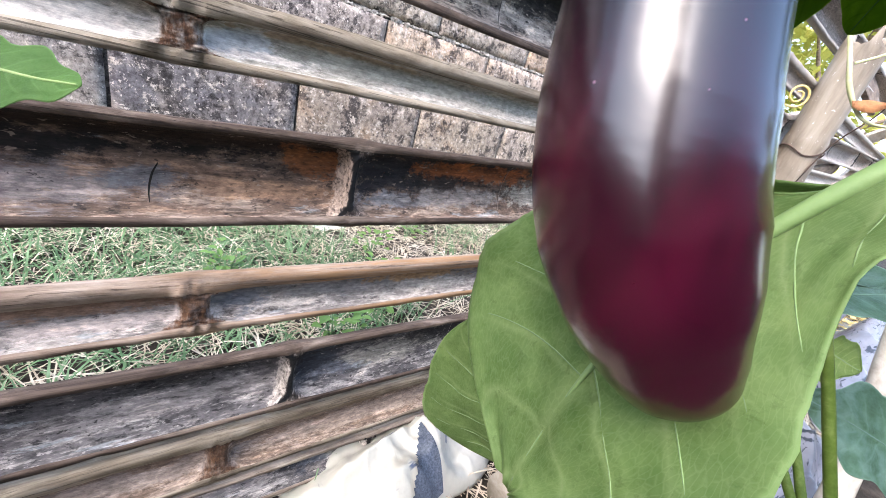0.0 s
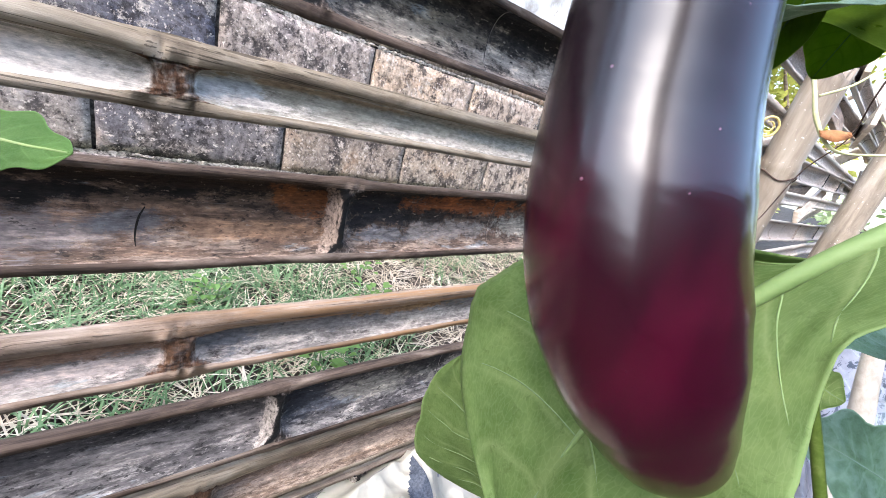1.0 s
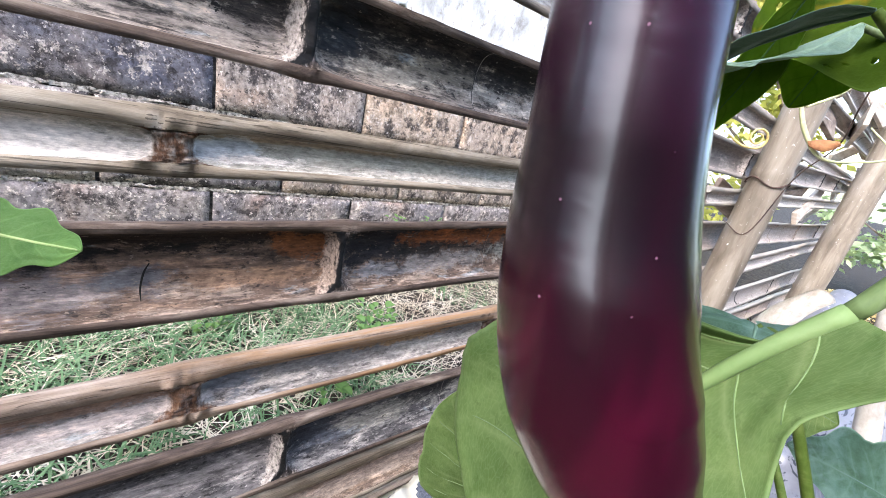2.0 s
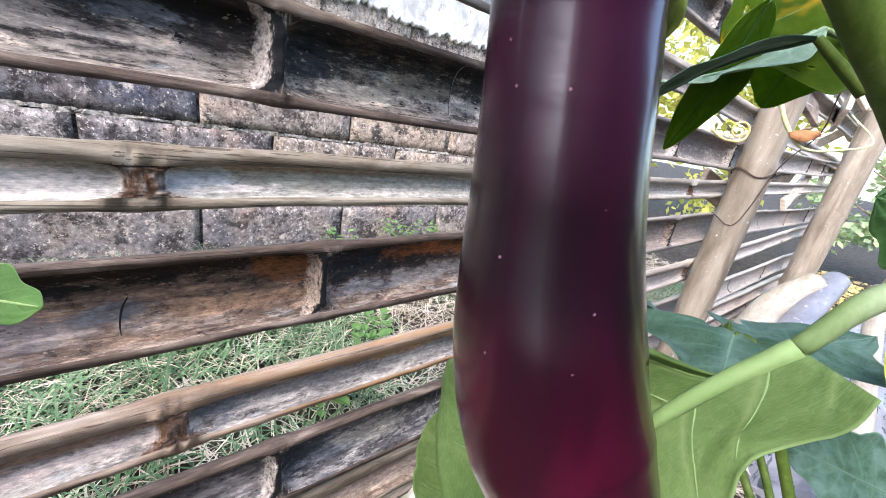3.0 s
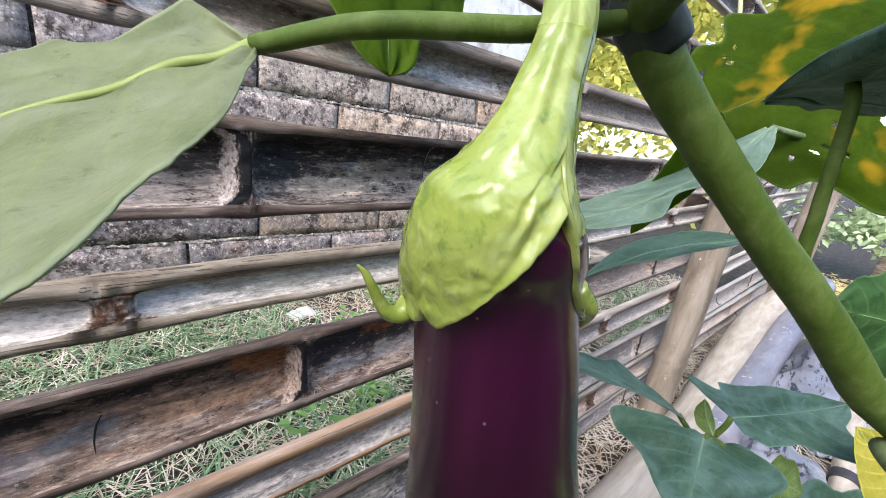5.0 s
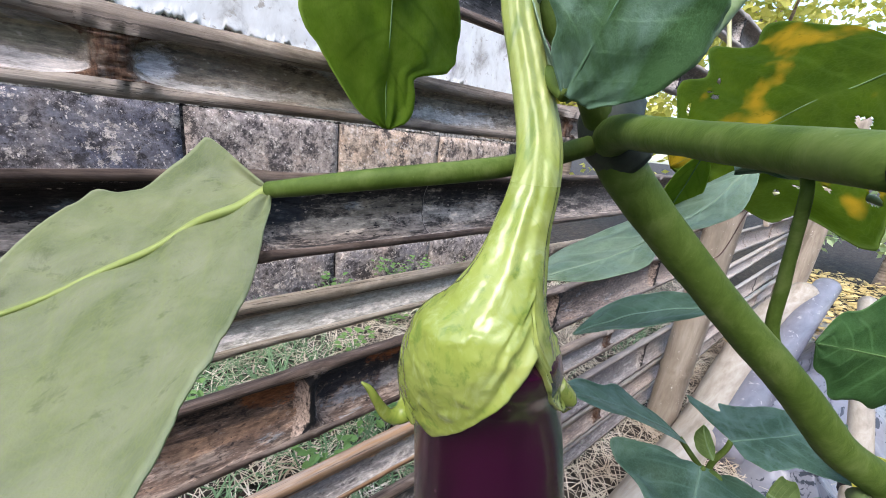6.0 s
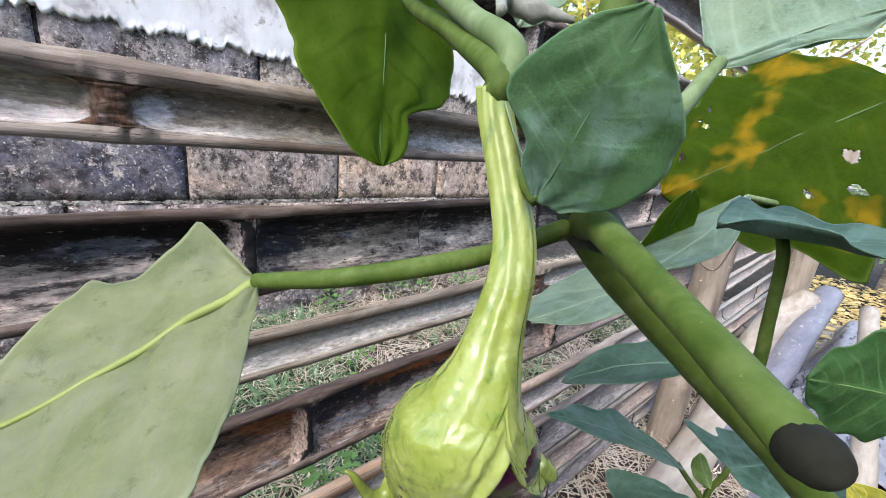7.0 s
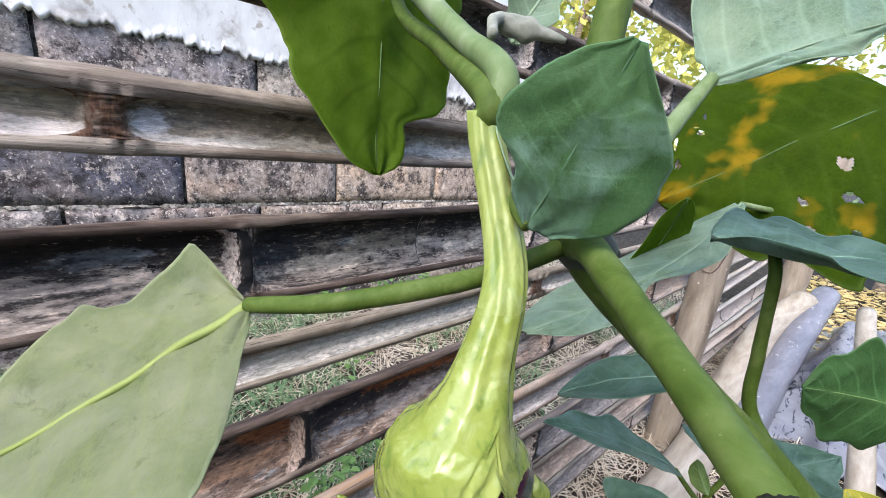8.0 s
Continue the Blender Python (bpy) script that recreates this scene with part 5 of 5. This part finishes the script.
# ---------------------------------------------------------------- crumpled plastic
def crumple(name, centre, size, height, turn, material, label, category, seed, ridges=1.0, nx=90, ny=60, patch=None):
    """A thin crumpled sheet that lies in a heap."""
    sheet = thing(name, (centre[0], centre[1], 0), label, category)
    bm = bmesh.new()
    c, s = math.cos(radians(turn)), math.sin(radians(turn))
    g = []
    for i in range(nx + 1):
        row = []
        for j in range(ny + 1):
            u, v = i / nx * 2 - 1, j / ny * 2 - 1
            edge = 1 + 0.22 * noise3(u, v, seed, 2.0)
            x, y = u * size[0] / 2 * edge, v * size[1] / 2 * edge
            dome = max(0.0, 1 - (u * u) ** 1.5) * max(0.0, 1 - (v * v) ** 1.5)
            fold = (0.5 - abs(noise3(x, y * 0.5, seed, 9.0))) * 1.0 + (0.5 - abs(noise3(x * 0.6, y, seed + 4, 24.0))) * 0.45 + (0.4 - abs(noise3(x, y * 0.4, seed + 6, 41.0))) * 0.22 + (0.5 - abs(noise3(x, y, seed + 9, 60.0))) * 0.10
            z = height * dome * (0.45 + 0.55 * noise3(u, v, seed + 2, 1.6)) + ridges * 0.040 * fold * (0.25 + dome) + 0.004
            row.append(bm.verts.new((centre[0] + c * x - s * y, centre[1] + s * x + c * y, max(z, 0.0) + 0.004)))
        g.append(row)
    spots = [[v.co.copy() for v in row] for row in g]
    for a, b in zip(g, g[1:]):
        for j in range(ny):
            bm.faces.new((a[j], b[j], b[j + 1], a[j + 1]))
    ob = part("sheet", bm, material, sheet)
    sol = ob.modifiers.new("thickness", "SOLIDIFY")
    sol.thickness = 0.001
    if patch:
        # a printed panel that follows the folds of the sheet
        i0, i1, j0, j1 = patch
        bm = bmesh.new()
        low = [[bm.verts.new(v + Vector((0, -0.0015, 0.004))) for v in row[j0 : j1 + 1]] for row in spots[i0 : i1 + 1]]
        for i, (a, b) in enumerate(zip(low, low[1:])):
            for j in range(j1 - j0):
                if j < (j1 - j0) * min(1.0, (i + 1) / (i1 - i0)):
                    bm.faces.new((a[j], b[j], b[j + 1], a[j + 1]))
        part("printed_panel", bm, ink_blue, sheet, "dark blue woven panel")
    return sheet


def print_plastic(name, base, ink, scale, lo, hi, rough=0.35):
    m, nt, b = shader(name, rough, 0.5)
    f = grain(nt, coords(nt, scale), 1.0, 4.0, 0.6, 1.5)
    g = grain(nt, coords(nt, (30, 30, 30)), 1.0, 4.0, 0.6)
    col = blend(nt, mask(nt, f, lo, hi), ramp(nt, g, [(0.3, tuple(x * 0.72 for x in base)), (0.7, base)]), ink)
    nt.links.new(col, b.inputs["Base Color"])
    bump(nt, b, g, 0.3, 0.004)
    return m


sack = print_plastic("sack_white", (0.48, 0.47, 0.41), (0.06, 0.08, 0.13), (9, 9, 9), 0.64, 0.66)
ink_blue = streaky("ink_blue_woven", [(0.35, (0.03, 0.04, 0.06)), (0.65, (0.10, 0.12, 0.16))], (420, 420, 420), 0.6)
crumple("plastic_sack", (0.36, 0.318, 0), (0.30, 0.13), 0.060, 8, sack, "crumpled dirty white plastic sack on the ground", "sack", 3.0, 1.3, 120, 70, (40, 58, 4, 34))
tarp = print_plastic("tarp_print", (0.24, 0.25, 0.29), (0.03, 0.04, 0.055), (9, 45, 45), 0.56, 0.59)
crumple("plastic_sheet", (1.78, 0.045, 0), (1.15, 0.25), 0.15, -2, tarp, "crumpled grey-white plastic sheet with dark streaks", "plastic sheet", 8.0, 1.2, 90, 44)
crumple("plastic_sheet", (0.98, 0.055, 0), (0.34, 0.16), 0.05, 20, tarp, "flattened grey-white plastic sheet with dark streaks", "plastic sheet", 12.0)
scrap = streaky("scrap_white", [(0.3, (0.50, 0.52, 0.52)), (0.7, (0.68, 0.70, 0.70))], (30, 30, 30), 0.5)
for at, size, turn, seed in (((0.49, 1.02), (0.075, 0.05), 20, 1.0), ((0.294, 0.44), (0.09, 0.035), 15, 5.0), ((0.12, 0.46), (0.07, 0.03), 30, 7.0)):
    crumple("plastic_scrap", (at[0], at[1], 0), size, 0.012, turn, scrap, "small scrap of white plastic lying in the grass", "litter", seed, 0.25, 16, 12)

# ---------------------------------------------------------------- leaning stake with a black tie
stake = thing("bamboo_stake", (0.66, 0.0, 0), "thin pale bamboo stake with a black tie", "stake")
bm = bmesh.new()
tube(bm, [(0.62, -0.005, 0.0), (0.915, 0.015, 0.128), (1.20, 0.042, 0.205), (1.50, 0.070, 0.285)], [0.0150, 0.0160, 0.0165, 0.0170], 18, 40)
part("culm", bm, pole_skin, stake)
bm = bmesh.new()
tube(bm, [(0.908, 0.0145, 0.125), (0.922, 0.0155, 0.131)], [0.0185, 0.0185], 18, 6)
part("tie", bm, streaky("rubber_black", [(0.3, (0.02, 0.02, 0.022)), (0.7, (0.05, 0.05, 0.055))], (60, 60, 60), 0.6), stake, "black rubber tie")

# ---------------------------------------------------------------- boards leaning beyond the posts
board_mat = streaky("board_sunbleached", [(0.3, (0.34, 0.27, 0.21)), (0.5, (0.56, 0.48, 0.40)), (0.72, (0.74, 0.69, 0.62))], (12, 12, 60), 0.8, 0.4, 0.002)
board_dark = streaky("board_brown", [(0.3, (0.08, 0.06, 0.05)), (0.5, (0.24, 0.18, 0.14)), (0.72, (0.42, 0.34, 0.28))], (12, 12, 60), 0.8, 0.4, 0.002)
r = random.Random(5)
for k in range(26):
    x, y, z = r.uniform(1.25, 2.8), r.uniform(0.30, 0.40), r.uniform(0.40, 0.85)
    b = thing("board", (x, y, 0), "weathered split board leaning on the far fence", "board", "boards on the far fence")
    bm = bmesh.new()
    m = pose(0, 0, 0, r.uniform(-20, 20), r.uniform(-22, 22), r.uniform(-12, 12))
    box(bm, (x, y, z), (r.uniform(0.18, 0.4), 0.012, r.uniform(0.03, 0.06)), m, 0.003)
    part("plank", bm, r.choice((board_mat, board_mat, board_mat, board_dark)), b, shade=False)

# ---------------------------------------------------------------- vine, dry leaf and wire
vine = thing("vine", (0.82, 0.25, 0.5), "thin climbing vine with curled tendrils", "vine")
bm = bmesh.new()
tube(bm, [(0.80, 0.32, 0.78), (0.8072, 0.2918, 0.6764), (0.8093, 0.2536, 0.5950), (0.8125, 0.2346, 0.5584), (0.8274, 0.2094, 0.5309), (0.8911, 0.1851, 0.5376), (0.9339, 0.1569, 0.5572), (1.0, 0.20, 0.60)], [0.0028, 0.0028, 0.0026, 0.0030, 0.0022, 0.0016, 0.0014, 0.0012], 8, 50)
tube(bm, [(0.8151, 0.2464, 0.5900), (0.8505, 0.2267, 0.6146), (0.8907, 0.2097, 0.6543), (0.95, 0.19, 0.70)], [0.0018, 0.0016, 0.0014, 0.0012], 8, 20)
part("shoot", bm, streaky("vine_pale", [(0.3, (0.40, 0.42, 0.20)), (0.7, (0.62, 0.62, 0.36))], (60, 60, 60), 0.6), vine)
bm = bmesh.new()
coil = [(0.7326, 0.2926, 0.5338), (0.745, 0.278, 0.524)]
for k in range(22):
    a = k / 21 * 2 * math.pi * 1.6
    rad = 0.014 * (1 - k / 30)
    coil.append((0.7631 + rad * math.sin(a) * 0.74, 0.268 - rad * math.sin(a) * 0.67, 0.5378 - rad * math.cos(a)))
tube(bm, coil, [0.0016, 0.0014, 0.0010], 8, 90)
part("tendril", bm, streaky("tendril_yellow", [(0.3, (0.50, 0.36, 0.10)), (0.7, (0.70, 0.58, 0.26))], (60, 60, 60), 0.6), vine, "dry yellow curled tendril")
dry = thing("dry_leaf", (0.82, 0.21, 0.54), "withered brown leaf caught on a thin wire", "leaf")
bm = bmesh.new()
g = [[bm.verts.new(Vector((0.8042, 0.2262, 0.5472)).lerp(Vector((0.8361, 0.2016, 0.5555)), u) + Vector((0.4, 0.3, 0.7)) * (v * 0.010 * math.sin(math.pi * min(0.97, u + 0.03))) + Vector((0, -0.004 * v * v, -0.006 * v * v))) for v in (-1, -0.5, 0, 0.5, 1)] for u in [i / 10 for i in range(11)]]
for a, b in zip(g, g[1:]):
    for j in range(4):
        bm.faces.new((a[j], b[j], b[j + 1], a[j + 1]))
ob = part("blade", bm, streaky("leaf_dry_brown", [(0.3, (0.16, 0.06, 0.025)), (0.7, (0.42, 0.20, 0.08))], (60, 60, 60), 0.7), dry)
ob.modifiers.new("thickness", "SOLIDIFY").thickness = 0.0006
wire = thing("fence_wire", (1.0, 0.27, 0.5), "thin dark wire wound round a bamboo post", "wire")
bm = bmesh.new()
tube(bm, [(0.96, 0.315, 0.41), (0.965, 0.275, 0.40), (0.975, 0.252, 0.505), (0.93, 0.215, 0.56), (0.84, 0.20, 0.60), (0.80, 0.19, 0.66)], [0.0010] * 6, 6, 40)
tube(bm, [(0.995 + 0.031 * math.cos(a), 0.288 + 0.031 * math.sin(a), 0.49 + 0.006 * math.sin(3 * a)) for a in [i * 0.5 for i in range(26)]], [0.0012] * 3, 6, 90)
part("strand", bm, streaky("wire_rust", [(0.3, (0.05, 0.035, 0.03)), (0.7, (0.14, 0.09, 0.07))], (60, 60, 60), 0.7), wire)


# ---------------------------------------------------------------- tree and bush behind
def crown(bm, centre, size, count, leaf_size, seed):
    r = random.Random(seed)
    clumps = [(Vector((r.gauss(0, 0.42), r.gauss(0, 0.42), r.gauss(0, 0.42))), r.uniform(0.12, 0.3)) for _ in range(26)]
    for _ in range(count):
        c, rad = r.choice(clumps)
        p = c + Vector((r.gauss(0, 1), r.gauss(0, 1), r.gauss(0, 1))) * rad * 0.55
        p = Vector(centre) + Vector((p.x * size[0], p.y * size[1], p.z * size[2]))
        d = Vector((r.gauss(0, 1), r.gauss(0, 1), r.gauss(-0.3, 0.7))).normalized()
        s = d.orthogonal().normalized()
        s.rotate(Euler((r.uniform(0, 3), r.uniform(0, 3), r.uniform(0, 3))))
        s = (s - d * s.dot(d)).normalized()
        l = leaf_size * r.uniform(0.6, 1.3)
        w = l * 0.28
        vs = [bm.verts.new(q) for q in (p, p + d * l * 0.45 + s * w, p + d * l, p + d * l * 0.45 - s * w)]
        bm.faces.new(vs)


def tree(x, y, height, spread_, material, count, leaf_size, label, seed, kind="tree"):
    r = random.Random(seed)
    t = thing(kind, (x, y, 0), label, kind)
    bm = bmesh.new()
    tube(bm, [(x, y, -0.05), (x + 0.03, y, height * 0.35), (x - 0.04, y + 0.05, height * 0.7), (x, y, height)], [spread_ * 0.06, spread_ * 0.045, spread_ * 0.03, spread_ * 0.012], 12, 24, 0.15, 20.0)
    for k in range(9):
        a, f = r.uniform(0, 6.28), r.uniform(0.25, 0.85)
        z = height * f
        tube(bm, [(x, y, z), (x + spread_ * 0.25 * math.cos(a), y + spread_ * 0.25 * math.sin(a), z + 0.08 * height), (x + spread_ * 0.55 * math.cos(a), y + spread_ * 0.55 * math.sin(a), z + 0.2 * height)], [spread_ * 0.022, spread_ * 0.014, spread_ * 0.006], 8, 12)
    part("trunk", bm, board_dark, t)
    bm = bmesh.new()
    crown(bm, (x, y, height * 0.72), (spread_, spread_, height * 0.62), count, leaf_size, seed)
    part("crown", bm, material, t, shade=False)


tree_leaf = leaf_material("tree_leaf_yellowish", (0.22, 0.24, 0.05), (0.42, 0.38, 0.10), None, 0.4)
bush_leaf = leaf_material("bush_leaf", (0.20, 0.28, 0.15), (0.38, 0.45, 0.28), None, 0.35)
tree(3.0, 1.95, 2.0, 0.9, tree_leaf, 9500, 0.07, "small tree with yellow-green leaves behind the wall", 4)
tree(4.4, 1.1, 2.2, 1.1, tree_leaf, 7000, 0.08, "small tree with yellowing leaves beyond the fence", 9)
tree(3.5, 0.02, 0.75, 0.55, bush_leaf, 3600, 0.05, "grey-green weedy bush at the end of the plot", 14, "bush")

# fallen leaves
bm = bmesh.new()
r = random.Random(21)
for _ in range(4200):
    x, y = r.uniform(1.4, 3.4), r.uniform(-0.45, 0.30)
    p = Vector((x, y, 0.006 + r.uniform(0, 0.03)))
    a, l = r.uniform(0, 6.28), r.uniform(0.012, 0.05)
    d, s = Vector((math.cos(a), math.sin(a), r.uniform(-0.2, 0.3))), Vector((-math.sin(a), math.cos(a), r.uniform(-0.3, 0.3)))
    vs = [bm.verts.new(q) for q in (p, p + d * l * 0.5 + s * l * 0.3, p + d * l, p + d * l * 0.5 - s * l * 0.3)]
    bm.faces.new(vs)
tagged(part("leaf_litter", bm, streaky("litter_yellow", [(0.3, (0.30, 0.20, 0.08)), (0.5, (0.52, 0.40, 0.16)), (0.72, (0.70, 0.60, 0.34))], (20, 20, 20), 0.7), shade=False), "fallen yellow and brown leaves on the ground", "leaf litter", kind="stuff")


# ---------------------------------------------------------------- wall pieces
def block_tone(course, x):
    """The tone of one block: soot-blue, grey, mauve or tan."""
    known = {(0, 0): (0.105, 0.115, 0.155), (0, 1): (0.36, 0.32, 0.29), (0, 2): (0.60, 0.49, 0.37), (0, 3): (0.56, 0.46, 0.36), (1, 0): (0.34, 0.315, 0.325), (1, 1): (0.50, 0.45, 0.37), (-1, 0): (0.20, 0.195, 0.205), (-1, 1): (0.34, 0.29, 0.235), (-1, 2): (0.42, 0.37, 0.30)}
    at = int(math.floor((x - A_JOINT) / BLOCK)) + 1
    return known.get((course, at)) or random.choice(((0.17, 0.175, 0.20), (0.34, 0.325, 0.315), (0.55, 0.42, 0.30), (0.50, 0.44, 0.36), (0.24, 0.235, 0.245)))


for m in range(-2, COURSES - 2):
    odd = m % 2
    x = A_JOINT + (BLOCK * 0.5 - 0.0255 if odd else 0.0) - BLOCK * 5
    while x < WALL_RIGHT + BLOCK:
        c = x + BLOCK / 2
        if WALL_LEFT < c - BLOCK / 2 and c + BLOCK / 2 < WALL_RIGHT + 0.05:
            b = new("block", random.choice(block_shapes))
            b.color = (*block_tone(m, c), 1.0)
            b.parent = wall
            b.matrix_parent_inverse = Matrix.Translation(-wall.location)
            b.location = (c, WALL_Y - 0.004 * random.random(), A_BOTTOM + COURSE * (m + 0.5))
        x += BLOCK
